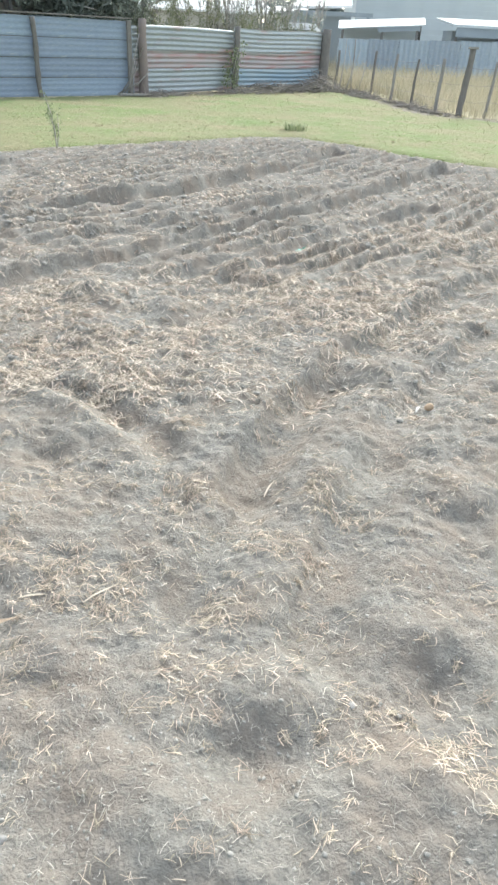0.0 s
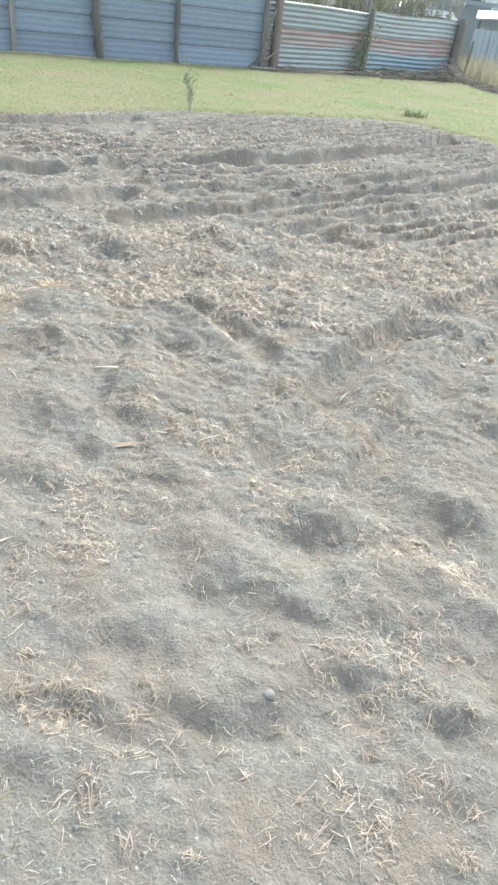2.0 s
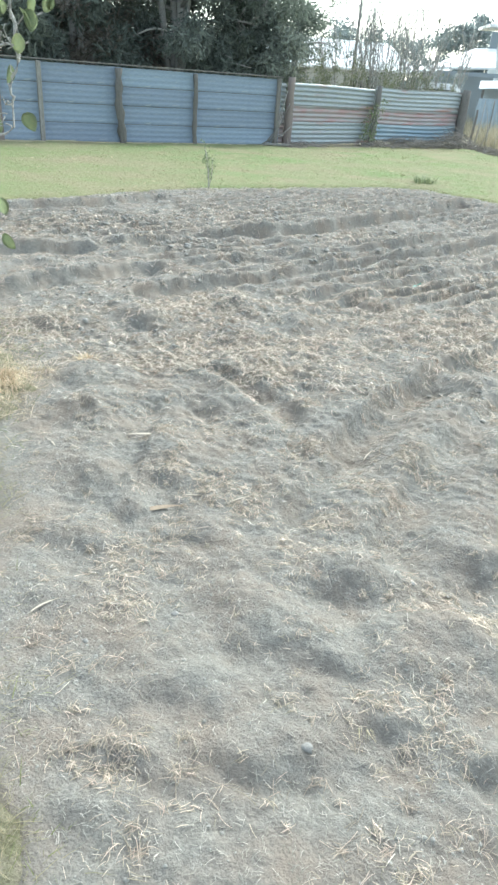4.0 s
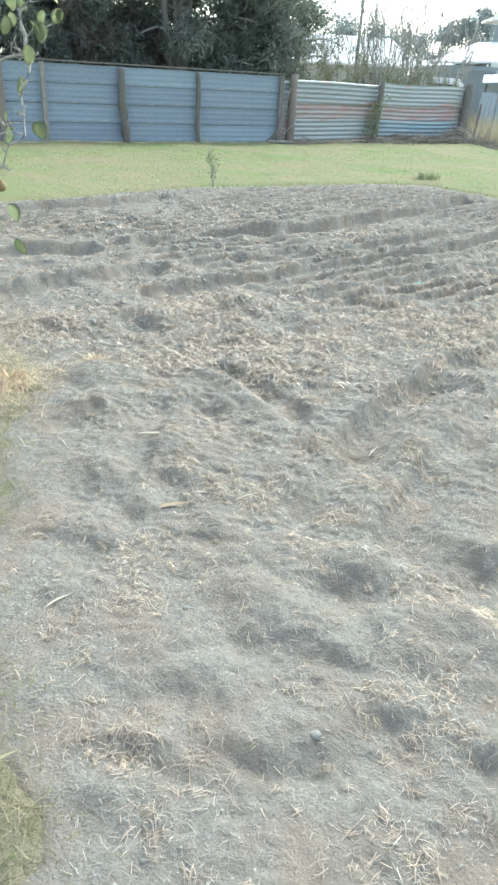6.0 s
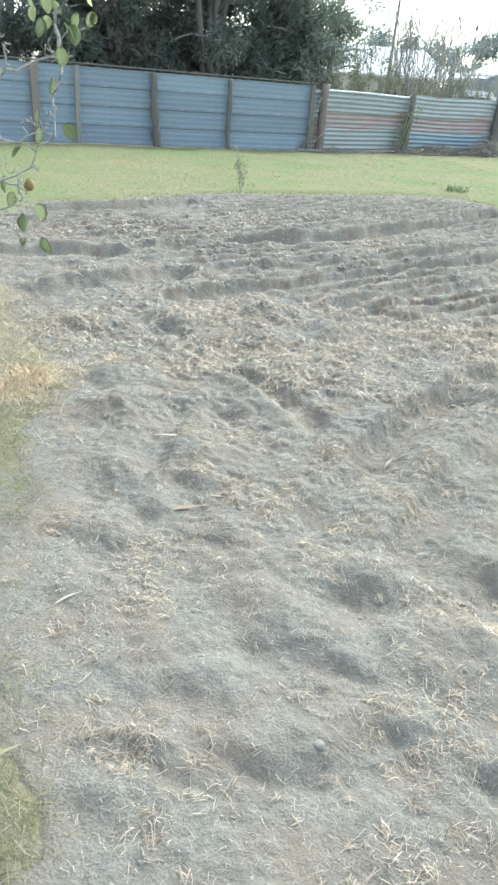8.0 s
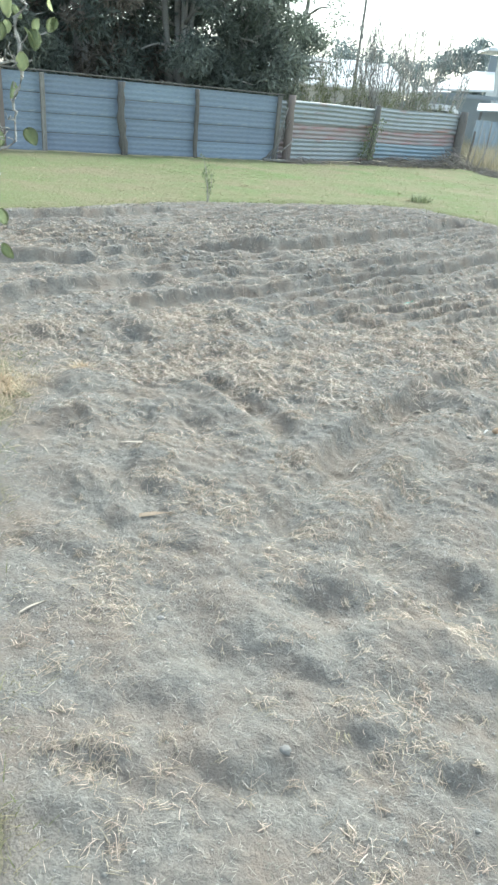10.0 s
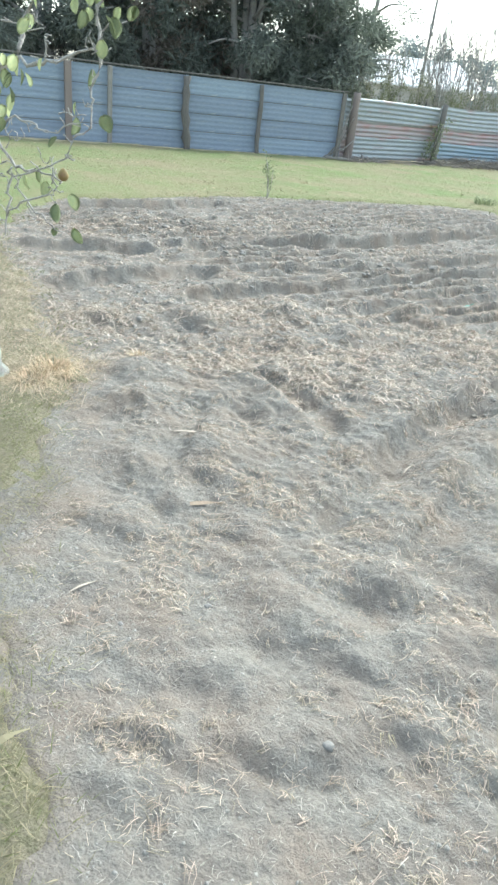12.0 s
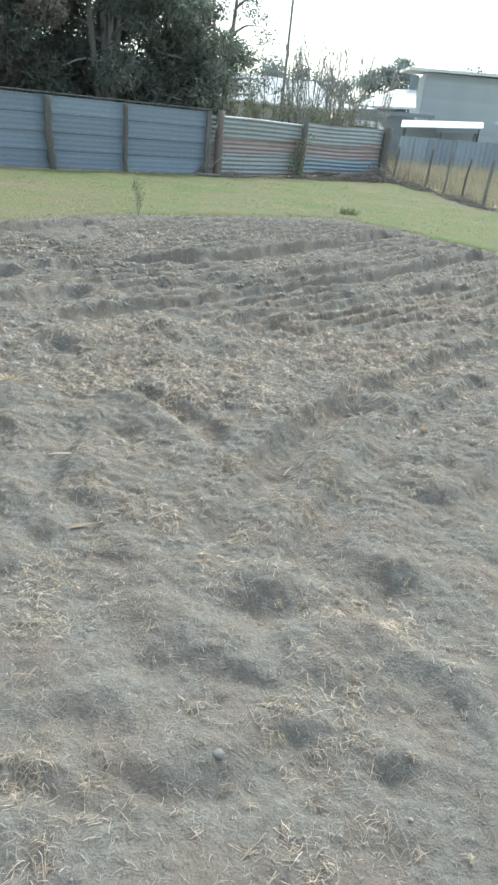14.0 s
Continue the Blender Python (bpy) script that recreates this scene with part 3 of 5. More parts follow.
for name, sel, mat, label in (("side_grass", green, GRASS, "short green grass beside the tilled soil"),
                              ("side_dry_grass", ~green, THATCH, "dry straw-coloured grass beside the tilled soil")):
    blades(name, x[sel], y[sel], np.maximum(lawn_top(x[sel], y[sel]), soil_top(x[sel], y[sel])), RNG.uniform(0.015, 0.05, sel.sum()), RNG.uniform(0.002, 0.005, sel.sum()), 1.8, mat, label, "grass")
# thicker growth along the field's near side
x, y = scatter(130000, -3.4, -0.35, -0.9, 3.9)
s = field_side(x, y)
keep = (s > 0.0 + 0.10 * vnoise(x * 6, y * 6, 23)) & (s < 0.8) & (RNG.uniform(0, 1, len(x)) < 0.25 + 6 * s) & (vnoise(x * 4, y * 4, 24) > -0.85)
x, y = x[keep], y[keep]
green = (vnoise(x * 2.3, y * 2.3, 25) + 0.5 * vnoise(x * 9, y * 9, 26) > 0.35) & (field_side(x, y) > 0.06) & (y < 1.7)
for name, sel, mat, label in (("verge_grass", green, GRASS, "short green grass along the tilled soil"),
                              ("verge_dull_grass", ~green & (y < 1.3), THATCH, "dull half-dry grass along the tilled soil"),
                              ("verge_dry_grass", ~green & (y >= 1.3), VERGE, "matted dry grass along the tilled soil")):
    top = np.maximum(lawn_top(x[sel], y[sel]), soil_top(x[sel], y[sel]))
    blades(name, x[sel], y[sel], top, RNG.uniform(0.010, 0.030, sel.sum()), RNG.uniform(0.0014, 0.0034, sel.sum()), 2.6, mat, label, "grass")
# matted straw between the pear tree and the soil
x, y = scatter(75000, -4.4, -0.6, -0.7, 4.8)
s = field_side(x, y)
keep = (s > 0.12 * vnoise(x * 5, y * 5, 36)) & (s < 1.0) & (RNG.uniform(0, 1, len(x)) < (1.15 - s) * np.where(y > 1.75, 1.0, np.clip(0.6 + 0.7 * vnoise(x * 4, y * 4, 37), 0, 1)))
x, y = x[keep], y[keep]
for name, sel, mat, thin, label in (("straw_mat", y > 1.4, VERGE, 1.0, "matted tan straw beside the pear tree"),
                                    ("dull_straw_mat", y <= 1.4, THATCH, 0.65, "thin dull straw matted in the short grass")):
    blades(name, x[sel], y[sel], np.maximum(lawn_top(x[sel], y[sel]), soil_top(x[sel], y[sel])), RNG.uniform(0.012, 0.04, sel.sum()), thin * RNG.uniform(0.003, 0.006, sel.sum()), 3.0, mat,
           label, "dry grass")
# dry tall grass of the paddock
x, y = scatter(42000, 2, 16, 16.5, 35)
keep = (x > wire_x(y) + 0.1) & (x < 2.8 + (y - 14) * 0.75)
x, y = x[keep], y[keep]
clump = 0.5 + 0.5 * vnoise(x * 0.9, y * 0.9, 17)
blades("paddock_grass", x, y, np.zeros(len(x)), (0.2 + 0.68 * (0.35 + 0.65 * clump) * np.clip((y - 16) / 9, 0.2, 1)) * RNG.uniform(0.6, 1.2, len(x)), RNG.uniform(0.008, 0.022, len(x)), 0.5,
       PADDOCK_GRASS, "tall dry pale yellow paddock grass", "dry grass")
# grass along the field's edge
x, y = scatter(60000, -5.4, 5, -1, 12.9)
s = field_side(x, y)
keep = (np.abs(s) < 0.10) & (y > 2.5)
x, y = x[keep], y[keep]
blades("edge_grass", x, y, np.maximum(lawn_top(x, y), soil_top(x, y)), RNG.uniform(0.015, 0.045, len(x)), RNG.uniform(0.005, 0.010, len(x)), 1.2, GRASS,
       "green grass fringe along the tilled field", "grass")

FAR_PATCHES = [  # straw lies thick here: x, y, radius
    (-4.03, 5.87, 0.3), (-3.35, 6.64, 0.4), (-2.76, 6.6, 0.4), (-2.38, 7.43, 0.4), (-2.0, 8.2, 0.5), (-0.68, 7.24, 0.3), (-0.35, 7.42, 0.3), (-0.88, 3.16, 0.26), (-1.16, 3.29, 0.2),
    (-1.16, 2.88, 0.14), (-1.32, 2.67, 0.12), (-1.75, 2.6, 0.14), (-1.93, 2.28, 0.14), (-2.43, 2.88, 0.25), (-2.21, 3.11, 0.25), (-1.49, 3.78, 0.2), (-1.28, 4.03, 0.25),
    (-0.27, 4.4, 0.25), (0.33, 5.12, 0.22), (0.47, 4.25, 0.3), (0.62, 3.9, 0.28), (-0.4, 3.36, 0.25), (0.9, 4.4, 0.35), (0.11, 4.24, 0.3), (-0.6, 2.75, 0.14), (1.5, 6.0, 0.5), (2.3, 8.0, 0.6), (-1.0, 9.5, 0.5)]
NEAR_PATCHES = [
    (-0.58, 0.06), (-0.43, 0.04), (-0.26, 0.0), (-0.85, 0.1), (-0.32, -0.16), (0.16, 0.37), (0.36, 0.33), (0.36, 0.52), (-0.08, 0.39), (-0.77, 0.38),
    (-0.66, 0.63), (-0.77, 0.79), (-1.19, 0.88), (-0.71, 0.96), (-0.78, 1.5), (-0.58, 1.39), (-0.56, 1.5), (-0.4, 1.5), (-0.41, 1.35), (-0.04, 1.34), (-0.16, 1.06), (-0.95, 1.83),
    (-0.75, 1.97), (0.08, 1.66), (0.26, 1.94), (0.37, 1.86), (0.28, 0.92), (0.52, 0.93), (0.56, 0.88), (0.46, 0.07), (0.3, -0.03), (-0.26, 1.9), (-0.3, 2.43)]
PATCHES = FAR_PATCHES + [(px, py, 0.045 + 0.015 * (k % 4)) for k, (px, py) in enumerate(NEAR_PATCHES)]


def level(x, y):
    """True where loose straw can lie: not on the cut banks of the far furrows."""
    free = np.ones(len(x), bool)
    for depth, w, pts in FURROWS:
        s, over = signed_distance(x, y, pts)
        free &= ~((s > -0.5 * w) & (s < 0.85 * w) & (over < 0.3))
    return free | (RNG.uniform(0, 1, len(x)) < 0.25)


def straw(name, n, box_xy, length, radius, mat, label, patchy=0.6, arch=0.25, flat=0.6, sides=3):
    """Bent stalks lying on the soil."""
    if patchy < 0:                                    # heaped round the patches that lie in the box
        near = np.array([p for p in PATCHES if box_xy[0] < p[0] < box_xy[1] and box_xy[2] < p[1] < box_xy[3]])
        m = n // -patchy                                   # little tangles, most of them in the patches
        k = RNG.choice(len(near), m, p=near[:, 2] / near[:, 2].sum())
        free = RNG.uniform(0, 1, m) < (0.6 if box_xy[2] < 0 else 0.42)
        fx, fy = scatter(m, *box_xy)
        sx, sy = (np.where(free, f, near[k, i] + RNG.normal(0, 0.9, m) * near[k, 2]) for i, f in ((0, fx), (1, fy)))
        j = RNG.integers(0, m, n)
        size = RNG.uniform(0.2, 1.0, m)[j] ** 1.5 * length[1] * 0.38
        x, y = sx[j] + RNG.normal(0, 1, n) * size, sy[j] + RNG.normal(0, 1, n) * size
    else:
        x, y = scatter(n, *box_xy)
    if patchy > 0:
        dens = np.full(len(x), 0.0)
        for px, py, r in PATCHES:
            dens = np.maximum(dens, np.exp(-((x - px) ** 2 + (y - py) ** 2) / (r * r)))
        dens = np.maximum(dens, 0.36 * np.clip(0.45 + vnoise(x * 1.4, y * 1.4, 44) + 0.5 * vnoise(x * 5, y * 5, 45), 0, 1))
        dens *= 0.12 + 0.88 * np.clip(0.35 + 1.6 * vnoise(x * 7, y * 7, 46) + 0.8 * vnoise(x * 17, y * 17, 47), 0, 1)
        keep = RNG.uniform(0, 1, len(x)) < dens * patchy
        x, y = x[keep], y[keep]
    keep = (field_side(x, y) < 0.02) & level(x, y)
    x, y = x[keep], y[keep]
    n = len(x)
    ang = RNG.uniform(0, 2 * np.pi, n)
    turn = RNG.normal(0, 0.16, n) + (RNG.uniform(0, 1, n) < 0.2) * RNG.normal(0, 0.7, n)
    ln = RNG.uniform(*length, n) * RNG.uniform(0.5, 1.0, n)
    rad = RNG.uniform(*radius, n)
    steps = 4 if box_xy[2] < 0 and length[1] > 0.05 else 3
    px, py = x - np.cos(ang) * ln * 0.5, y - np.sin(ang) * ln * 0.5
    lift0, lift1 = RNG.uniform(0, arch, n) ** 2 * 0.5, RNG.uniform(0, arch, n)
    rings, middle = [], soil_top(x, y)               # stiff: it juts out over an edge
    for i in range(steps):
        u = i / (steps - 1)
        z = np.maximum(soil_top(px, py), middle - 0.25 * ln * abs(u - 0.5)) + 0.003 + ln * (lift0 * u + lift1 * 4 * u * (1 - u) * 0.5)
        rings.append(np.stack([px, py, z], 1))
        a = ang + turn * (u - 0.3) * 2
        px, py = px + np.cos(a) * ln / (steps - 1), py + np.sin(a) * ln / (steps - 1)
    verts, faces = [], []
    for i, c in enumerate(rings):
        a = ang + turn * (i / (steps - 1) - 0.3) * 2
        s = np.stack([-np.sin(a), np.cos(a), np.zeros(n)], 1)
        taper = 1.0 if i < steps - 1 else 0.45
        for k in range(sides):
            f = 2 * math.pi * k / sides + 0.5
            verts.append(c + s * (rad * taper * math.cos(f))[:, None] + np.array([0, 0, 1.0]) * (rad * taper * flat * math.sin(f))[:, None])
    verts = np.stack(verts, 1).reshape(-1, 3)
    base = np.arange(n)[:, None] * (steps * sides)
    for i in range(steps - 1):
        for k in range(sides if box_xy[2] < 0 else sides - 1):       # closed stalks near by, folded blades farther off
            a, b = i * sides + k, i * sides + (k + 1) % sides
            faces.append(base + np.array([[a, b, b + sides, a + sides]]))
    return tagged(link(name, fast_mesh(name, verts, np.concatenate(faces), True), mat), label, "straw", kind="stuff")


NEAREST, FURROWED = (-1.5, 1.4, -0.6, 2.7), (-1.8, 1.4, 0.5, 2.9)
NEAR, MIDDLE, FAR = (-2.2, 1.9, -0.9, 3.0), (-4.6, 2.8, 2.6, 6.2), (-5.0, 5.0, 5.5, 12.4)
straw("near_straw", 65000, NEAREST, (0.012, 0.05), (0.0007, 0.0016), STRAW_TAN, "scattered tan dry straw on tilled soil", 0.5, 0.08)
straw("near_straw_tangles", 5600, NEAR, (0.018, 0.055), (0.0007, 0.0015), STRAW_TAN, "tan straw lying in small loose clumps", -9, 0.32)
straw("near_pale_stalks", 12500, NEAR, (0.018, 0.055), (0.0007, 0.0014), STRAW_PALE, "bleached broken stalks on tilled soil", 0.45, 0.15)
straw("furrow_straw_tangles", 3600, FURROWED, (0.022, 0.06), (0.0008, 0.0016), STRAW_TAN, "tan straw lying in clumps among the furrows", -6, 0.3)
straw("furrow_pale_stalks", 11000, FURROWED, (0.02, 0.06), (0.0008, 0.0015), STRAW_PALE, "bleached stalks scattered among the furrows", 0.5, 0.25)
straw("near_roots", 5000, NEAR, (0.025, 0.08), (0.0006, 0.0013), ROOT, "fine brown roots in small clumps on the soil", -10, 0.3)
straw("middle_straw", 75000, MIDDLE, (0.025, 0.09), (0.0013, 0.0028), STRAW, "scattered dry straw over the middle furrows", 0.6, 0.25)
straw("middle_straw_tangles", 24000, MIDDLE, (0.03, 0.10), (0.0012, 0.0026), STRAW, "tan straw lying in loose clumps between furrows", -11, 0.5)
straw("middle_roots", 14000, MIDDLE, (0.025, 0.075), (0.0014, 0.003), ROOT, "brown roots in loose clumps over the middle furrows", -12, 0.45)
straw("far_straw", 190000, FAR, (0.02, 0.055), (0.0022, 0.0046), STRAW, "dry straw over the far furrows", 0.5, 0.15)
straw("far_straw_tangles", 26000, FAR, (0.02, 0.06), (0.0022, 0.0046), STRAW, "straw in loose clumps on the far ridges", -9, 0.35)
straw("far_roots", 9000, FAR, (0.02, 0.06), (0.0022, 0.0046), ROOT, "brown roots in loose clumps on the far ridges", -9, 0.3)


def fibres(name, n, box_xy, length, width, label):
    """Short flat shreds bedded in the soil's skin."""
    x, y = scatter(n, *box_xy)
    keep = (field_side(x, y) < 0.0) & level(x, y)
    x, y = x[keep], y[keep]
    n = len(x)
    a, turn, ln = RNG.uniform(0, 2 * np.pi, n), RNG.normal(0, 0.5, n), RNG.uniform(*length, n)
    w = RNG.uniform(*width, n)[:, None]
    rings = []
    for i in range(3):
        z = soil_top(x, y) + 0.0015 + (0.10 * ln if i == 1 else 0.02 * ln)
        b = a + turn * (i - 1)
        s = np.stack([-np.sin(b), np.cos(b), np.full(n, 0.35)], 1) * w
        c = np.stack([x, y, z], 1)
        rings += [c - s, c + s]
        x, y = x + np.cos(b) * ln / 2, y + np.sin(b) * ln / 2
    verts = np.stack(rings, 1).reshape(-1, 3)
    k = np.arange(n)[:, None] * 6
    faces = np.concatenate([k + np.array([[0, 1, 3, 2]]), k + np.array([[2, 3, 5, 4]])])
    return tagged(link(name, fast_mesh(name, verts, faces), FIBRE), label, "straw", kind="stuff")


fibres("near_fibres", 36000, NEAR, (0.010, 0.030), (0.0005, 0.0010), "fine pale plant shreds bedded in the soil")
fibres("middle_fibres", 22000, MIDDLE, (0.015, 0.05), (0.001, 0.0022), "fine pale plant shreds over the furrows")
fibres("far_fibres", 30000, FAR, (0.02, 0.06), (0.0018, 0.004), "pale plant shreds over the far furrows")


def clods(name, n, box_xy, size, label):
    x, y = scatter(n, *box_xy)
    keep = (vnoise(x * 2.2, y * 2.2, 55) + 0.5 * vnoise(x * 7, y * 7, 56) > -0.25) & (field_side(x, y) < 0.0) & level(x, y)
    x, y = x[keep], y[keep]
    n = len(x)
    bm = bmesh.new()
    bmesh.ops.create_icosphere(bm, subdivisions=1, radius=1)
    bm.verts.ensure_lookup_table()
    ico = np.array([v.co[:] for v in bm.verts])
    tri = np.array([[v.index for v in f.verts] for f in bm.faces])
    bm.free()
    r = RNG.uniform(0, 1, n) ** 3 * (size[1] - size[0]) + size[0]
    shape = ico[None] * (1 + RNG.uniform(-0.4, 0.4, (n, len(ico), 1))) * RNG.uniform(0.7, 1.2, (n, 1, 3)) * np.array([1, 1, 0.5])
    verts = shape * r[:, None, None] + np.stack([x, y, soil_top(x, y) - r * 0.2], 1)[:, None]
    faces = (np.arange(n)[:, None, None] * len(ico) + tri[None]).reshape(-1, 3)
    return tagged(link(name, fast_mesh(name, verts.reshape(-1, 3), faces, True), CLOD), label, "soil", kind="stuff")


clods("near_crumbs", 15000, NEAREST, (0.0018, 0.008), "crumbs and small lumps of grey soil")
clods("middle_clods", 9000, MIDDLE, (0.005, 0.024), "small clods of grey soil on the furrows")
clods("far_clods", 14000, FAR, (0.010, 0.038), "clods of grey soil on the far furrows")


# ---- single small things on the soil ----
def ground_z(x, y):
    return float(np.maximum(soil_top(np.array([x]), np.array([y])), lawn_top(np.array([x]), np.array([y])))[0])


for k, (x, y, r) in enumerate([(0.025, 0.205, 0.016), (-0.49, 0.62, 0.012), (0.30, 1.0, 0.009), (-0.72, 0.42, 0.009)]):
    ob = link("stone", lumpy(bmesh.new(), r, (1.2, 0.9, 0.55), 0.55, k), STONE)
    ob.matrix_basis = pose(x, y, ground_z(x, y) + r * 0.15, 0, 0, 50 * k)
    tagged(ob, "small pale grey stone lying on the soil", "stone", "stones on the soil")


def flat_stick(name, x, y, turn, length, width, mat, label, category, lift=0.012, curl=0.01, tip=0.3):
    """A flat, slightly curled blade or splinter."""
    bm = bmesh.new()
    rows = []
    for i in range(8):
        u = i / 7
        w = width * (0.55 + 0.45 * math.sin(math.pi * min(1, u * 1.1))) * (1 - (1 - tip) * max(0, u - 0.6) / 0.4)
        c = Vector(((u - 0.5) * length, 0.004 * math.sin(u * 4), lift + curl * math.sin(u * 3)))
        rows.append([bm.verts.new(c + Vector((0, s * w / 2, (0.002 if s else 0.0) + h))) for s, h in ((-1, 0), (0, 0.0016), (1, 0), (0, -0.002))])
    for a, b in zip(rows, rows[1:]):
        for k in range(4):
            bm.faces.new((a[k], a[(k + 1) % 4], b[(k + 1) % 4], b[k]))
    bm.faces.new(rows[0][::-1])
    bm.faces.new(rows[-1])
    ob = link(name, bm, mat)
    ob.matrix_basis = pose(x, y, ground_z(x, y), 0, -3, turn)
    return tagged(ob, label, category)


flat_stick("stalk", 0.075, 2.05, 72, 0.12, 0.007, STRAW, "bleached flat stalk lying across a furrow", "stalk", 0.003, 0.002)
flat_stick("stalk", -0.645, 1.35, 12, 0.10, 0.007, STRAW, "bleached white stalk lying on the soil", "stalk", 0.003, 0.002)
flat_stick("stalk", -0.44, 1.37, 42, 0.13, 0.007, STRAW, "pale forked stalk lying on the soil", "stalk", 0.003, 0.002)
flat_stick("stalk", -0.92, 0.53, 55, 0.10, 0.009, STRAW, "pale dry stalk at the field's edge", "stalk", 0.003, 0.002)
flat_stick("stalk", -1.42, 1.55, -40, 0.13, 0.008, STRAW, "pale dry stalk on a soil mound", "stalk", 0.003, 0.002)
flat_stick("dead_leaf", -0.75, 1.21, 30, 0.19, 0.030, BROWN_LEAF, "long brown dead leaf on the soil", "leaf", 0.003, 0.004)
flat_stick("dead_leaf", -1.0, 1.75, 8, 0.20, 0.016, STRAW, "tan dead leaf blade on a soil mound", "leaf", 0.008, 0.006)
flat_stick("dead_leaf", -0.755, -0.15, 68, 0.16, 0.020, THATCH, "broad yellow dry leaf blade in the grass", "leaf", 0.05, 0.03)
flat_stick("scrap", 0.80, 2.78, 60, 0.06, 0.012, PAPER, "small white scrap beside the orange peel", "scrap", 0.02)

peel = bmesh.new()
bmesh.ops.create_uvsphere(peel, u_segments=14, v_segments=8, radius=0.026)
bmesh.ops.delete(peel, geom=[v for v in peel.verts if v.co.z < -0.012], context="VERTS")
for v in peel.verts:
    v.co *= 1 + 0.15 * noise.noise(v.co * 40)
    v.co.y *= 0.7
bmesh.ops.solidify(peel, geom=peel.faces[:], thickness=0.004)
ob = tagged(link("orange_peel", peel, ORANGE), "curled piece of dry orange fruit peel", "peel")
ob.matrix_basis = pose(0.855, 2.80, ground_z(0.855, 2.8) + 0.012, 20, 8, 30)

bm = bmesh.new()
for k in range(5):
    box(bm, 0.05 - 0.006 * k, 0.022, 0.003, pose(0.012 * k, 0.01 * math.sin(k * 2), 0.012 + 0.006 * k, 25 * k, 12 * k, 37 * k), 0.001)
ob = tagged(link("plastic_scrap", bm, GREEN_PLASTIC), "crumpled scrap of blue-green plastic", "scrap")
ob.matrix_basis = pose(0.27, 5.36, ground_z(0.27, 5.36) + 0.01)


def tussock(name, x, y, n, high, spread_r, mat, label, category, lean=1.0, width=(0.003, 0.006), droop=0.5):
    """A tuft of arching blades, one mesh."""
    r = random.Random(int(x * 97 + y * 31) & 0xFFFF)
    verts, faces = [], []
    for k in range(n):
        a, q = r.uniform(0, 6.283), r.random() ** 0.7
        b = Vector((math.cos(a) * spread_r * q * 0.5, math.sin(a) * spread_r * q * 0.5, -0.02))
        a2 = a + r.uniform(-0.8, 0.8)
        h, out, w = high * r.uniform(0.45, 1.0), spread_r * lean * r.uniform(0.2, 1.0), r.uniform(*width)
        s = Vector((-math.sin(a2), math.cos(a2), 0)) * w
        i0 = len(verts)
        for i in range(4):
            u = i / 3
            c = b + Vector((math.cos(a2) * out * u * u, math.sin(a2) * out * u * u, h * (u - droop * u ** 3)))
            t = 1 - 0.8 * u
            verts += [c - s * t, c + s * t]
        faces += [(i0 + 2 * i, i0 + 2 * i + 1, i0 + 2 * i + 3, i0 + 2 * i + 2) for i in range(3)]
    ob = link(name, fast_mesh(name, np.array([v[:] for v in verts]), np.array(faces)), mat)
    ob.matrix_basis = pose(x, y, ground_z(x, y))
    return tagged(ob, label, category)


for x, y, n, h, r, mat, label in [
        (-2.0, 2.06, 260, 0.20, 0.24, TAWNY, "tawny dry grass tuft at the pear tree's foot"),
        (-2.03, 1.86, 200, 0.14, 0.24, TAWNY, "tawny dry grass tuft against the pear trunk"),
        (-1.86, 2.38, 90, 0.10, 0.16, STRAW, "pale dry grass tuft at the field's edge"),
        (-1.72, 2.6, 120, 0.10, 0.12, TAWNY, "small tawny dry grass tuft in the soil"),
        (-1.91, 2.29, 140, 0.09, 0.16, TAWNY, "low tawny dry grass tuft at the field's edge"),
        (-0.62, 0.07, 110, 0.05, 0.09, VERGE, "bleached uprooted grass clump on the soil"),
        (-0.43, 0.0, 60, 0.03, 0.08, STRAW, "flattened bleached grass clump on the soil"),
        (0.17, 0.36, 80, 0.035, 0.06, DRY_GRASS, "small yellow uprooted grass clump"),
        (0.38, 0.35, 70, 0.035, 0.09, ROOT, "dry brown root clump on the soil"),
        (-0.33, -0.17, 50, 0.05, 0.07, STRAW, "small dry grass clump on the soil"),
        (-0.73, 1.52, 60, 0.03, 0.06, TAWNY, "small tawny grass clump on a soil mound"),
        (-1.16, 0.88, 50, 0.025, 0.06, STRAW, "small flattened dry grass clump"),
        (-0.72, 0.99, 50, 0.025, 0.05, TAWNY, "small flattened tawny grass clump"),
        (-0.45, 1.68, 60, 0.03, 0.07, STRAW, "loose dry grass clump on the soil"),
        (-0.02, 1.36, 70, 0.03, 0.07, TAWNY, "tawny dry grass clump beside a rill"),
        (0.51, -0.02, 70, 0.035, 0.09, VERGE, "matted dry grass clump on the soil"),
        (0.62, 1.02, 60, 0.04, 0.08, STRAW, "dry grass clump in a soil hollow"),
        (0.40, 13.35, 150, 0.22, 0.42, WEED_LEAF, "tall green grass tussock at the field's edge"),
        (4.3, 9.95, 300, 0.30, 0.3, GRASS, "dark green grass tussock at the field's corner")]:
    tussock("grass_tuft", x, y, n // 2 if y < 1.5 else n, 0.6 * h if y < 1.5 else h, r, mat, label, "grass tuft", width=(0.0012, 0.003) if y < 1.5 else ((0.002, 0.004) if y < 6 else (0.006, 0.012)),
            lean=0.65 if mat is TAWNY else (0.5 if y > 6 else 1.0), droop=0.75 if y < 2.5 else (0.5 if y < 6 else 0.25))


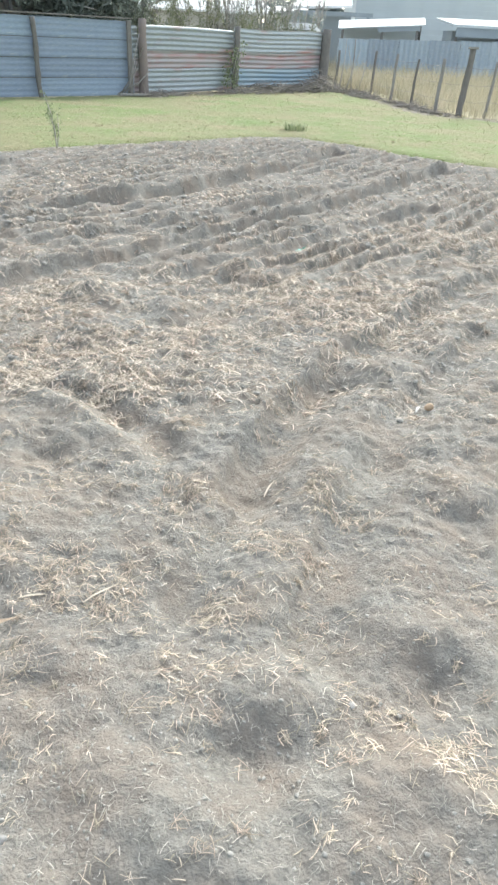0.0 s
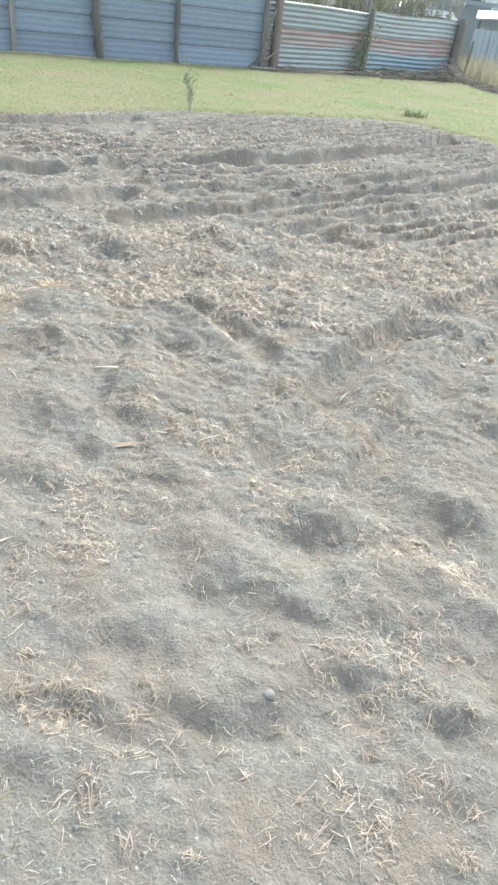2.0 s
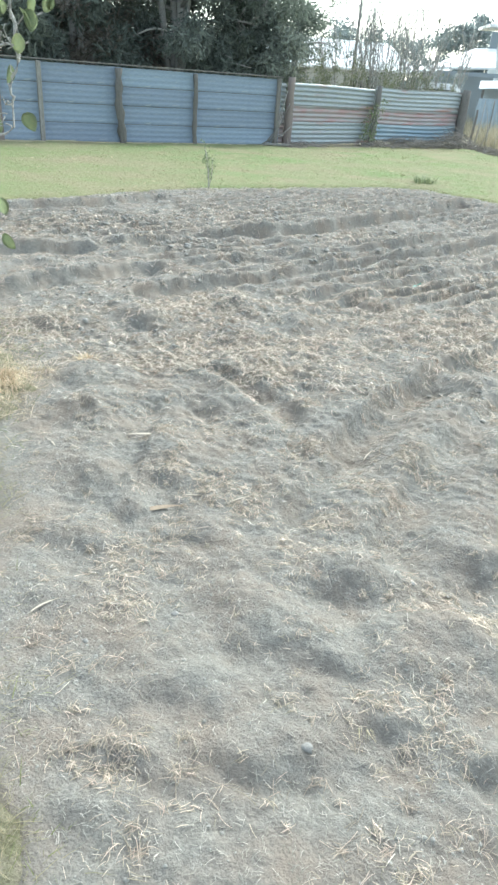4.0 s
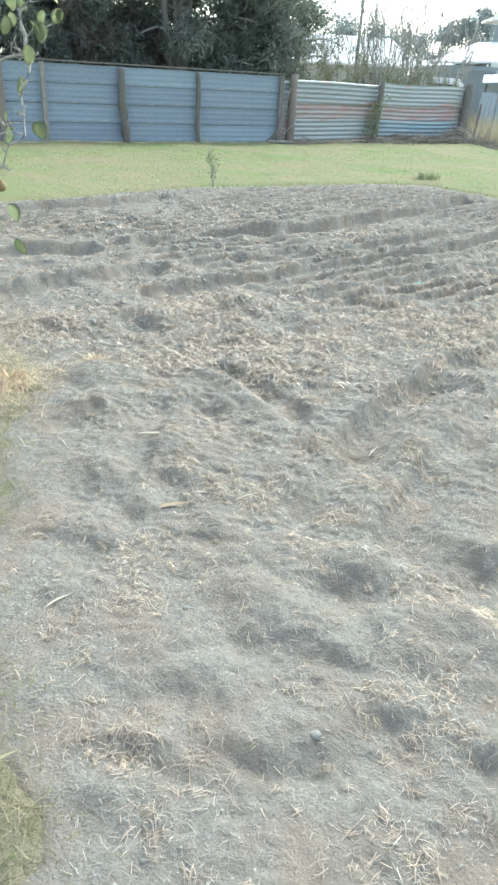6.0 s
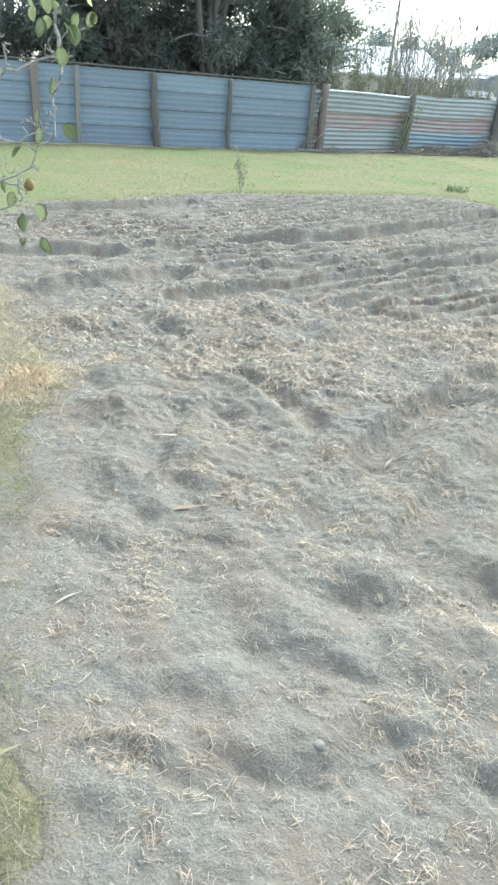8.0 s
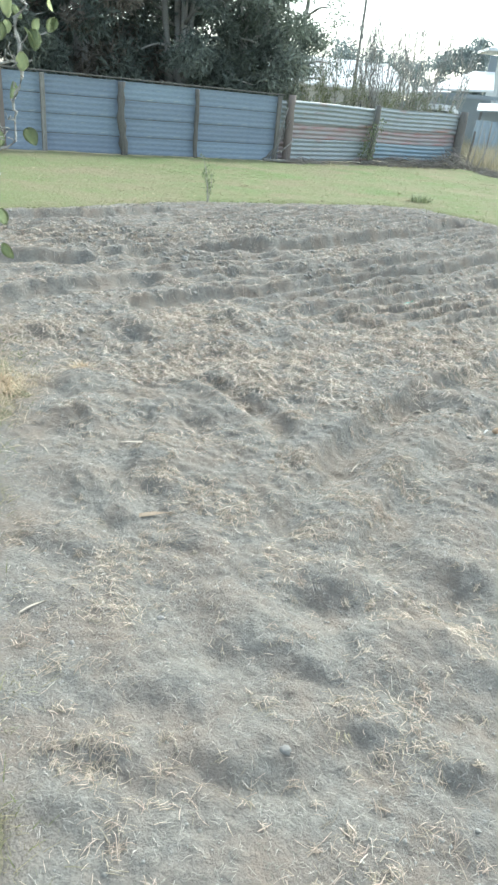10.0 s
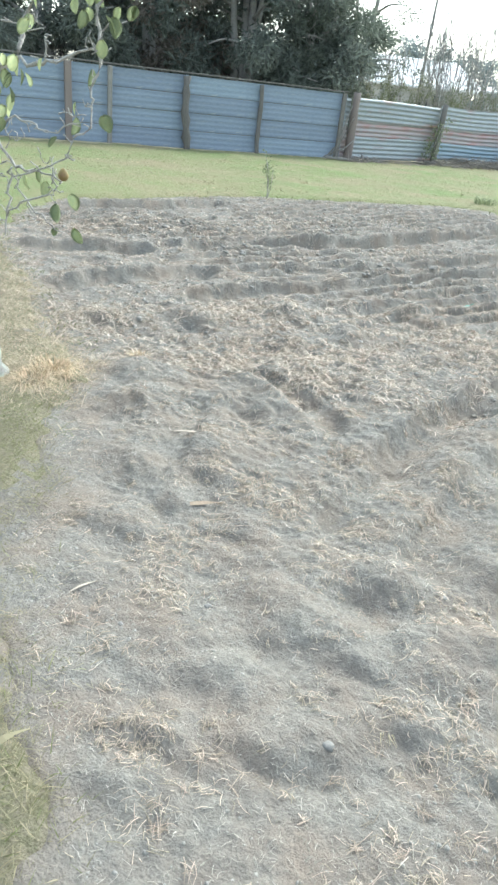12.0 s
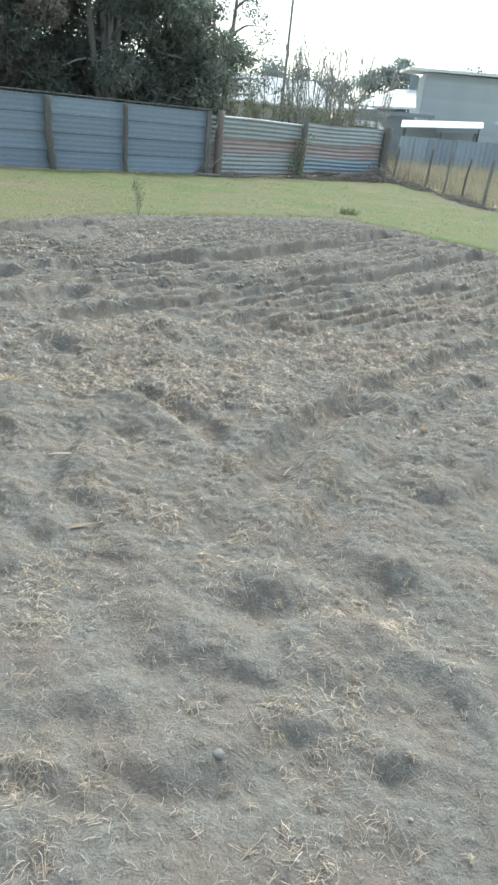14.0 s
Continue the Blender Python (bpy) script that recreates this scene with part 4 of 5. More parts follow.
# ---- blue iron fence ----
def iron_sheet(length, high, wave, amp, sag=0.0, seed=0, trapeze=False):
    """A sheet whose ribs run lengthwise; local x along it, z up, front at -y."""
    rows = max(6, int(high / wave * 8))
    cols = max(4, int(length / 0.35))
    front = []
    for j in range(rows + 1):
        z = high * j / rows
        c = math.cos(2 * math.pi * z / wave)
        y = amp * (max(-1, min(1, c * 1.9)) if trapeze else c)
        for i in range(cols + 1):
            u = i / cols
            dent = 0.012 * noise.noise(Vector((u * length * 0.9 + seed * 7, z * 2.0, seed)))
            front.append((u * length, y + dent, z + sag * math.sin(u * 5.1 + seed) * (0.4 + 0.6 * j / rows)))
    n = len(front)
    verts = np.array(front + [(x, y + 0.004, z) for x, y, z in front])
    i = (np.arange(rows)[:, None] * (cols + 1) + np.arange(cols)[None]).ravel()
    f = np.stack([i, i + 1, i + cols + 2, i + cols + 1], 1)
    rim = []
    for a, b in [(k, k + 1) for k in range(cols)] + [(rows * (cols + 1) + k + 1, rows * (cols + 1) + k) for k in range(cols)]:
        rim.append((a + n, b + n, b, a))
    return fast_mesh("sheet", verts, np.concatenate([f, f[:, ::-1] + n, np.array(rim)]), True)


def post_mesh(high, r, gnarl=0.1, lean=0.0, square=False, seed=0):
    if square:
        bm = box(bmesh.new(), r * 2, r * 1.3, high, Matrix.Shear("XZ", 4, (lean / high, 0)) if lean else None, 0.006)
        return bm
    q = random.Random(seed)
    pts = [(lean * u + gnarl * 0.06 * math.sin(u * 7 + seed), gnarl * 0.05 * math.cos(u * 5 + seed), -0.1 + (high + 0.1) * u) for u in [i / 9 for i in range(10)]]
    return tube(bmesh.new(), pts, [r * (1.15 - 0.25 * i / 9 + gnarl * q.uniform(-0.5, 0.5)) for i in range(10)], 9, 0.06 + gnarl * 0.3, seed)


def place(ob, m):
    ob.matrix_basis = m
    return ob


BLUE_A, BLUE_ANGLE, BLUE_H = (-12.6, 10.3), 44.1, 1.66
blue = thing("iron_fence", pose(BLUE_A[0], BLUE_A[1], 0.0, 0, 0, BLUE_ANGLE), "blue-painted horizontal sheet iron fence with uneven posts", "fence")
bays = [0.0, 3.25, 5.02, 5.97, 7.9, 9.88, 12.48]
for a, b in zip(bays, bays[1:]):
    for k in range(4):
        me = iron_sheet(b - a + 0.05, 0.392, 0.109, 0.0035, 0.002, a + k, True)
        place(part("sheet", me, BLUE_PAINT, blue), pose(a - 0.02, 0.012 * (k % 2) + 0.004 * (int(a) % 3), 0.02 + 0.405 * k, -1.2, 0, 0))
# added dark strips behind the gaps draw the lap shadows between sheets
for k in range(1, 4):
    for a, b in zip(bays, bays[1:]):
        place(part("rail", box(bmesh.new(), b - a - 0.004, 0.04, 0.09, None, 0.004), DARK_WOOD, blue, "added dark strip that stands in for the shade between sheets"), pose((a + b) / 2, 0.055, 0.405 * k - 0.03))
for x, r, mat, gnarl, lean, sq, label in [
        (0.3, 0.07, DARK_WOOD, 0.2, 0.0, False, "dark weathered round post"), (3.25, 0.06, DARK_WOOD, 0.1, 0.02, False, "dark weathered round post"),
        (5.02, 0.075, RED_WOOD, 0.05, 0.0, True, "faded reddish square post"), (5.97, 0.05, PALE_WOOD, 0.0, -0.06, True, "silvered sawn post"),
        (7.9, 0.10, DARK_WOOD, 0.6, -0.08, False, "gnarled grey log post"), (9.88, 0.055, DARK_WOOD, 0.3, -0.02, False, "thin dark post"),
        (12.36, 0.055, DARK_WOOD, 0.1, 0.0, True, "dark square end post")]:
    place(part("post", post_mesh(BLUE_H - 0.02 if sq else BLUE_H - 0.05, r, gnarl, lean, sq, int(x)), mat, blue, label), pose(x, -0.09, 0.0))
for a, b in ((0.0, 4.2), (4.2, 8.4), (8.4, 12.5)):
    bm = box(bmesh.new(), b - a + 0.03, 0.07, 0.028, pose((a + b) / 2, -0.02, 0), 0.005)
    place(part("capping", bm, DARK_WOOD, blue, "dark top capping strip"), pose(0, 0, BLUE_H + 0.006, 0, 0, 0))

# ---- corrugated iron fence ----
ca, cb = FENCE_A, FENCE_B
CORR_ANGLE = math.degrees(math.atan2(cb[1] - ca[1], cb[0] - ca[0]))
corr = thing("corrugated_fence", pose(ca[0], ca[1], 0.0, 0, 0, CORR_ANGLE), "rusty unpainted corrugated iron fence with wooden posts", "fence")
for a, b, sag, sheets in ((-0.34, 0.1, 0.0, ((0.05, 0.80, ZINC_RED), (0.83, 0.72, ZINC))),
                          (0.14, 3.52, 0.008, ((0.04, 0.58, ZINC), (0.60, 0.42, ZINC_RED), (1.0, 0.58, ZINC))),
                          (3.52, 7.62, 0.03, ((0.12, 0.50, ZINC_BLUE), (0.60, 0.44, ZINC_RED), (1.02, 0.62, ZINC)))):
    for k, (z, high, mat) in enumerate(sheets):
        me = iron_sheet(b - a, high, 0.118, 0.017, sag, k + b)
        place(part("sheet", me, mat, corr), pose(a, 0.05 + 0.012 * (k % 2), z, -1.0, 0.4 * (k - 1), 0))
for x, r, high, mat, lean, label in ((0.16, 0.105, 1.70, RED_WOOD, 0.0, "thick brown timber post"), (3.52, 0.085, 1.66, DARK_WOOD, 0.06, "dark leaning middle post"),
                                     (7.62, 0.15, 1.72, DARK_WOOD, 0.05, "thick grey corner post")):
    place(part("post", post_mesh(high, r, 0.12, lean, False, int(x)), mat, corr, label), pose(x, -0.06, 0.0))

# poles leaning in the gap between the fences
stack = thing("leaning_poles", pose(-3.72, 18.75, 0.03), "thin pale poles leaning against the fence end", "poles")
for k, (dx, dy, h) in enumerate(((0.28, 0.22, 1.35), (0.38, 0.15, 1.05), (0.18, 0.3, 0.8), (0.5, 0.35, 0.55))):
    part("pole", tube(bmesh.new(), [(-0.1 * k, -0.1, 0), (dx * 0.5, dy * 0.4, h * 0.52), (dx, dy, h)], [0.018, 0.016, 0.013], 6, 0.1, k), PALE_WOOD, stack)
board = thing("board", pose(-3.6, 18.55, 0.04, 0, 0, 20), "pale weathered board lying on the lawn", "board")
part("plank", box(bmesh.new(), 0.62, 0.12, 0.05, None, 0.006), PALE_WOOD, board)

# ---- debris along the fence foot ----
def twig_heap(name, x, y, n, rx, ry, high, mat, label, turn=0.0, rad=(0.004, 0.012), length=(0.2, 0.7)):
    r = random.Random(int(x * 10) + n)
    verts, faces = [], []
    for k in range(n):
        q, a = r.random() ** 0.6, r.uniform(0, 6.283)
        c = Vector((rx * q * math.cos(a), ry * q * math.sin(a), high * (1 - q) * r.random() + 0.01))
        d = Vector((r.uniform(-1, 1), r.uniform(-1, 1), r.uniform(-0.1, 0.45))).normalized() * r.uniform(*length) / 2
        m = c + Vector((r.uniform(-1, 1), r.uniform(-1, 1), r.random())) * 0.05
        v, f = tube_arrays([c - d, m, c + d], [r.uniform(*rad)] * 2 + [rad[0] * 0.6], 3)
        i0 = len(verts)
        verts += v
        faces += [tuple(i0 + i for i in g) for g in f]
    bm = bmesh.new()
    made = [bm.verts.new(v) for v in verts]
    for f in faces:
        bm.faces.new([made[i] for i in dict.fromkeys(f)])
    ob = link(name, bm, mat)
    ob.matrix_basis = pose(x, y, 0.02, 0, 0, turn)
    return tagged(ob, label, "debris", kind="stuff")


twig_heap("twig_heap", -0.2, 22.6, 420, 2.2, 0.5, 0.30, BRUSH, "heap of grey-brown dead twigs along the fence foot", CORR_ANGLE)
twig_heap("twig_heap", 1.3, 24.0, 420, 1.3, 0.55, 0.65, BRUSH, "heap of grey-brown brushwood against the corner post", CORR_ANGLE)
twig_heap("twig_heap", 2.5, 23.0, 260, 1.6, 0.35, 0.16, BRUSH, "low grey-brown twig litter along the wire fence", -75)
twig_heap("twig_heap", 3.6, 19.4, 220, 2.0, 0.3, 0.08, BRUSH, "thin grey-brown twig litter along the wire fence", -75)
twig_heap("twig_heap", -3.0, 19.4, 90, 0.9, 0.3, 0.08, BRUSH, "thin twig litter at the fence foot", CORR_ANGLE)


def leaf_cloud(clumps, n, leaf, seed, droop=0.3):
    """Quads of small leaves gathered in clumps; an array of vertices and one of faces."""
    g = np.random.default_rng(seed)
    clumps = np.array(clumps, dtype=float)            # x, y, z, radius
    k = g.choice(len(clumps), n, p=clumps[:, 3] ** 2 / (clumps[:, 3] ** 2).sum())
    d = g.normal(0, 1, (n, 3))
    d /= np.linalg.norm(d, axis=1)[:, None]
    c = clumps[k, :3] + d * (clumps[k, 3] * g.uniform(0.35, 1.08, n))[:, None] * np.array([1, 1, 0.8])
    t = d * 0.8 + g.normal(0, 0.6, (n, 3)) - np.array([0, 0, droop])
    t /= np.linalg.norm(t, axis=1)[:, None]
    s = np.cross(t, g.normal(0, 1, (n, 3)))
    s /= np.linalg.norm(s, axis=1)[:, None]
    ln, w = g.uniform(leaf[0], leaf[1], n)[:, None], g.uniform(leaf[2], leaf[3], n)[:, None]
    fold = np.cross(t, s) * w * 0.35
    verts = np.stack([c - t * ln / 2, c + s * w / 2 + fold, c + t * ln / 2, c - s * w / 2 + fold], 1).reshape(-1, 3)
    return verts, (np.arange(n)[:, None] * 4 + np.arange(4)[None])


def big_tree(x, y, high, radius, low, n, mats, leaf, label, seed, stems=3, category="tree"):
    """A tree whose limbs end in ragged clumps of leaves."""
    r = random.Random(seed)
    tree = thing("tree", pose(x, y, 0), label, category)
    trunk, clumps = bmesh.new(), []
    for s in range(stems):
        a = 6.283 * s / stems + r.random()
        top = Vector((math.cos(a) * radius * 0.3, math.sin(a) * radius * 0.3, high * r.uniform(0.75, 0.95)))
        pts = bend([(math.cos(a) * 0.15, math.sin(a) * 0.15, -0.1), top * 0.4 + Vector((r.uniform(-.2, .2), r.uniform(-.2, .2), 0)), top], 5)
        tube(trunk, pts, [0.20 * (1 - 0.85 * i / (len(pts) - 1)) for i in range(len(pts))], 8, 0.1, s)
        for k in range(13):
            u = 0.08 + 0.9 * k / 12
            b = pts[min(len(pts) - 1, int(u * (len(pts) - 1)))]
            out = radius * r.uniform(0.55, 1.05) * math.sqrt(max(0.12, 1 - (max(0, u - 0.35) / 0.7) ** 2))
            a2 = a + r.uniform(-1.7, 1.7)
            e = b + Vector((math.cos(a2) * out, math.sin(a2) * out, r.uniform(-0.1, 0.25) * out))
            e.z = max(low, e.z)
            m = (b + e) / 2 + Vector((0, 0, 0.1 * out))
            part("limb", tube(bmesh.new(), bend([b, m, e], 3), [0.06 * (1 - 0.8 * i / 6) for i in range(7)], 5, 0.1, k), TWIG, tree)
            for j in range(4):
                c = m.lerp(e, j / 3) + Vector((r.uniform(-.5, .5), r.uniform(-.5, .5), r.uniform(-.35, .35)))
                clumps.append((c.x, c.y, max(low, c.z), r.uniform(0.32, 0.72) * max(1, radius / 2.8)))
    part("trunk", trunk, TWIG, tree)
    share = np.array_split(np.array(clumps)[np.random.default_rng(seed).permutation(len(clumps))], len(mats))
    for k, (m, c) in enumerate(zip(mats, share)):
        part("crown", fast_mesh("crown", *leaf_cloud(c, n // len(mats), leaf, seed + k)), m, tree)
    return tree


CONIFER = (0.14, 0.36, 0.035, 0.085)
big_tree(-16.5, 15.5, 8.5, 3.2, 0.9, 36000, (CYPRESS, GUM_LEAF), CONIFER, "dark green evergreen tree behind the blue fence", 1)
big_tree(-12.6, 18.6, 9.0, 3.2, 0.8, 36000, (CYPRESS, GUM_LEAF, CYPRESS), CONIFER, "dark leafy evergreen tree behind the blue fence", 2)
big_tree(-10.2, 20.8, 8.5, 2.4, 0.8, 30000, (RUSTY_LEAF, CYPRESS), CONIFER, "evergreen tree with browning foliage behind the fence", 3)
big_tree(-8.0, 23.2, 9.5, 3.0, 0.8, 31000, (CYPRESS, CYPRESS), CONIFER, "large dark conifer behind the blue fence", 4, 4)
big_tree(-17.5, 20.5, 10.0, 4.0, 0.8, 26000, (CYPRESS, GUM_LEAF), CONIFER, "tall dark evergreen tree at the back", 10)
big_tree(-10.5, 25.5, 9.5, 3.4, 0.8, 26000, (CYPRESS, GUM_LEAF), CONIFER, "dense dark tree standing behind the others", 9)
big_tree(-5.9, 24.6, 7.5, 2.2, 0.8, 27000, (CYPRESS, GUM_LEAF), CONIFER, "dark green conifer with spreading lower boughs", 5)
big_tree(-4.9, 27.5, 7.5, 1.9, 1.2, 8000, (GUM_LEAF,), (0.10, 0.24, 0.03, 0.06), "open grey-green gum tree", 6, 2)
# distant trees take their haze from the leaf colour
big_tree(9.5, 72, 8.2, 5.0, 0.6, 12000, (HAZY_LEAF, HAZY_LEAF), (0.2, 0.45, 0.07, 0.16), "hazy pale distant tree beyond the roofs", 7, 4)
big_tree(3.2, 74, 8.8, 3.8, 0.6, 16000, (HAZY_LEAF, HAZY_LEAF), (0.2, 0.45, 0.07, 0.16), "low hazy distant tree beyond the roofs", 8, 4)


# the same haze-coloured leaves outline the white roof
big_tree(-5.2, 60, 6.6, 3.6, 0.6, 9000, (HAZY_LEAF, HAZY_LEAF), (0.2, 0.45, 0.07, 0.16), "tree behind the white roof, leaves tinted pale blue-green for haze", 12, 4)
big_tree(-2.5, 66, 6.0, 3.6, 0.6, 9000, (HAZY_LEAF, HAZY_LEAF), (0.2, 0.45, 0.07, 0.16), "rounded tree behind the white roof, leaves tinted pale for haze", 13, 4)


def shrub(x, y, n, high, spread_r, leaves, mat, label, seed, low=0.2, fine=10):
    """Stems that fan out from one foot, with fine upright twigs and thin leaves."""
    r = random.Random(seed)
    bush = thing("shrub", pose(x, y, 0), label, "shrub")
    tips = []
    for k in range(n):
        bm = bmesh.new()
        a, q = r.uniform(0, 6.283), r.random() ** 0.6
        out = Vector((math.cos(a), math.sin(a), 0))
        b = out * (0.18 * q) + Vector((0, 0, -0.05))
        h = high * r.uniform(0.55, 0.9)
        e = out * (spread_r * q) + Vector((r.uniform(-.15, .15), r.uniform(-.15, .15), h))
        pts = bend([b, b.lerp(e, 0.3) + out * 0.12 * q, b.lerp(e, 0.65) + out * 0.16 * q + Vector((r.uniform(-.08, .08), 0, 0)), e], 4)
        last = len(pts) - 1
        tube(bm, pts, [0.036 * (1 - 0.8 * i / last) for i in range(last + 1)], 5, 0.12, k)
        for j in range(fine):
            s = pts[r.randint(last // 3, last)]
            a2 = a + r.uniform(-1.6, 1.6)
            o = r.uniform(0.3, 0.85) * high / 4.4
            t = s + Vector((math.cos(a2) * o * 0.45, math.sin(a2) * o * 0.45, o))
            m = s.lerp(t, 0.5) + Vector((r.uniform(-.05, .05), 0, -0.04))
            tube(bm, [s, m, t], [0.013, 0.010, 0.005], 4, 0, j)
            for _i in range(2):
                w = m.lerp(t, r.random())
                v = w + Vector((r.uniform(-.16, .16), r.uniform(-.16, .16), r.uniform(0.12, 0.4))) * high / 4.4
                tube(bm, [w, v], [0.006, 0.003], 3, 0, j)
                tips.append((v.x, v.y, max(low, v.z - 0.06), r.uniform(0.08, 0.2)))
            tips.append((t.x, t.y, max(low, t.z - 0.1), r.uniform(0.1, 0.24)))
        part("stem", bm, TWIG, bush)
    if leaves:
        part("foliage", fast_mesh("foliage", *leaf_cloud(tips, leaves, (0.05, 0.12, 0.014, 0.032), seed, -0.4)), mat, bush)
    return bush


shrub(-3.0, 28.6, 9, 5.0, 1.2, 700, THIN_LEAF, "tall bare shrub with upright grey shoots", 21)
shrub(-1.7, 29.0, 18, 4.9, 1.5, 2800, THIN_LEAF, "half-bare shrub with upright shoots and thin leaves", 22)
shrub(-0.5, 29.2, 18, 4.6, 1.5, 2800, THIN_LEAF, "half-bare grey-green shrub behind the corrugated fence", 23)
shrub(0.65, 29.6, 13, 4.0, 1.2, 1500, THIN_LEAF, "small bare shrub behind the corrugated fence", 24)
for k, (x, y, h) in enumerate([(-4.0, 25.0, 2.3), (-2.9, 26.0, 2.4), (-1.6, 26.6, 2.3), (-0.3, 27.4, 2.2), (0.8, 28.0, 2.0), (-3.5, 26.5, 2.6)]):
    shrub(x, y, 8, h, 0.9, 2200, SHRUB_LEAF, "low leafy shrub behind the corrugated fence", 30 + k, 0.3)

for k, (x, y) in enumerate([(-13.2, 17.6), (-12.0, 19.6), (-10.9, 20.2)]):
    shrub(x, y, 8, 2.7, 1.3, 2600, CYPRESS, "dense dark shrub under the trees behind the blue fence", 50 + k, 0.4)

# vine on the corrugated fence
vine = thing("vine", pose(-1.55, 21.35, 0), "thin green vine climbing the corrugated fence", "vine")
tips = []
for k in range(4):
    pts = bend([(0.1 * k, 0, 0), (0.1 * k + 0.1, 0.12, 0.5), (0.12 * k + 0.2, 0.25 + 0.04 * k, 1.0 + 0.08 * k)], 4)
    part("stem", tube(bmesh.new(), pts, [0.008] * len(pts), 4), TWIG, vine)
    tips += [(p[0], p[1], p[2], 0.14) for p in pts[2:]]
part("foliage", fast_mesh("foliage", *leaf_cloud(tips, 330, (0.04, 0.09, 0.03, 0.05), 77)), WEED_LEAF, vine)

# ---- weed sapling at the field's edge ----
def weed(x, y, high, leaves, label, seed):
    r = random.Random(seed)
    ob = thing("weed", pose(x, y, ground_z(x, y)), label, "weed")
    tips = []
    for k in range(5):
        a = r.uniform(0, 6.283)
        e = Vector((math.cos(a) * 0.16, math.sin(a) * 0.16, high * r.uniform(0.6, 1)))
        pts = bend([(0, 0, -0.03), e * 0.5 + Vector((0.02, 0.01, 0.02)), e], 4)
        part("stem", tube(bmesh.new(), pts, [0.007 * (1 - 0.07 * i) for i in range(len(pts))], 4), TWIG, ob)
        tips += [(p.x, p.y, p.z, r.uniform(0.04, 0.10)) for p in pts[3:]]
    part("foliage", fast_mesh("foliage", *leaf_cloud(tips, leaves, (0.03, 0.07, 0.012, 0.025), seed)), WEED_LEAF, ob)


weed(-3.05, 10.02, 0.68, 170, "spindly green weed sapling at the field's edge", 41)

# ---- wire fence ----
def wire_fence():
    f = thing("wire_fence", pose(0, 0, 0), "old post-and-wire fence with thin leaning posts", "fence")
    posts = [(2.05, 26.4, 1.15, 0.05, 0.05), (2.55, 26.0, 1.5, 0.025, 0.02), (3.0, 24.0, 1.22, 0.045, 0.06), (3.32, 21.7, 1.2, 0.045, 0.05), (3.68, 20.4, 1.12, 0.04, 0.06),
             (3.95, 18.4, 1.2, 0.05, 0.03), (4.42, 17.9, 1.45, 0.085, 0.07), (5.05, 17.9, 1.2, 0.04, 0.06), (6.0, 17.6, 1.2, 0.05, 0.0), (7.2, 17.2, 1.2, 0.05, 0.0)]
    for k, (x, y, h, r, lean) in enumerate(posts):
        p = place(part("post", post_mesh(h, r * 0.85, 0.15, lean, False, k + 3), PALE_WOOD if k % 2 else DARK_WOOD, f), pose(x, y, 0.0))
        if k == 6:
            place(part("cap", box(bmesh.new(), 0.2, 0.18, 0.05, None, 0.01), PALE_WOOD, p, "pale flat cap on the strainer post"), pose(lean + 0.0, 0, h - 0.03))
    for z in (0.35, 0.7, 1.05):
        pts = []
        for (x, y, h, r, lean), (x2, y2, *_rest) in zip(posts[2:], posts[3:]):
            pts += [(x + lean * z, y, z), ((x + x2) / 2 + lean * z, (y + y2) / 2, z - 0.03)]
        part("wire", tube(bmesh.new(), pts, [0.004] * len(pts), 4), WIRE, f)


wire_fence()
for k, (x, y, h, dx) in enumerate([(2.1, 25.2, 1.5, 0.1), (2.3, 25.0, 1.2, 0.35), (2.5, 25.1, 1.3, -0.25), (2.7, 25.0, 0.9, 0.2)]):
    ob = link("dead_branch", tube(bmesh.new(), [(0, 0, -0.03), (dx * 0.4 + 0.04, 0.03, h * 0.5), (dx, 0, h)], [0.022, 0.018, 0.008], 6, 0.15, k), TWIG)
    ob.matrix_basis = pose(x, y, 0.02)
    tagged(ob, "thin dead branch propped upright by the fence", "branch", "dead branches by the corner post")

# ---- buildings beyond ----
def slab_roof(bm, a, b, c, d, t=0.1):
    """A roof slab from four corners of its upper face."""
    top = [bm.verts.new(p) for p in (a, b, c, d)]
    low = [bm.verts.new((p[0], p[1], p[2] - t)) for p in (a, b, c, d)]
    bm.faces.new(top)
    bm.faces.new(low[::-1])
    for i in range(4):
        j = (i + 1) % 4
        bm.faces.new((top[j], top[i], low[i], low[j]))
    return bm


def window_part(parent, x, y, z, w, h):
    win = place(part("window", box(bmesh.new(), w + 0.16, 0.05, h + 0.16, None, 0.01), WHITE_ROOF, parent, "white framed window"), pose(x, y, z))
    place(part("pane", box(bmesh.new(), w, 0.02, h, None, 0.004), GLASS, win), pose(0, -0.026, 0.08))


def boards(parent, x0, x1, y, z1, step, mat):
    """Horizontal weatherboards on a front wall."""
    n = int(z1 / step)
    me = box(bmesh.new(), x1 - x0, 0.035, step + 0.02, None, 0.004)
    data = bpy.data.meshes.new("weatherboard")
    me.to_mesh(data)
    me.free()
    for k in range(n):
        place(part("weatherboard", data, mat, parent), pose((x0 + x1) / 2, y, k * step, 3.5, 0, 0))


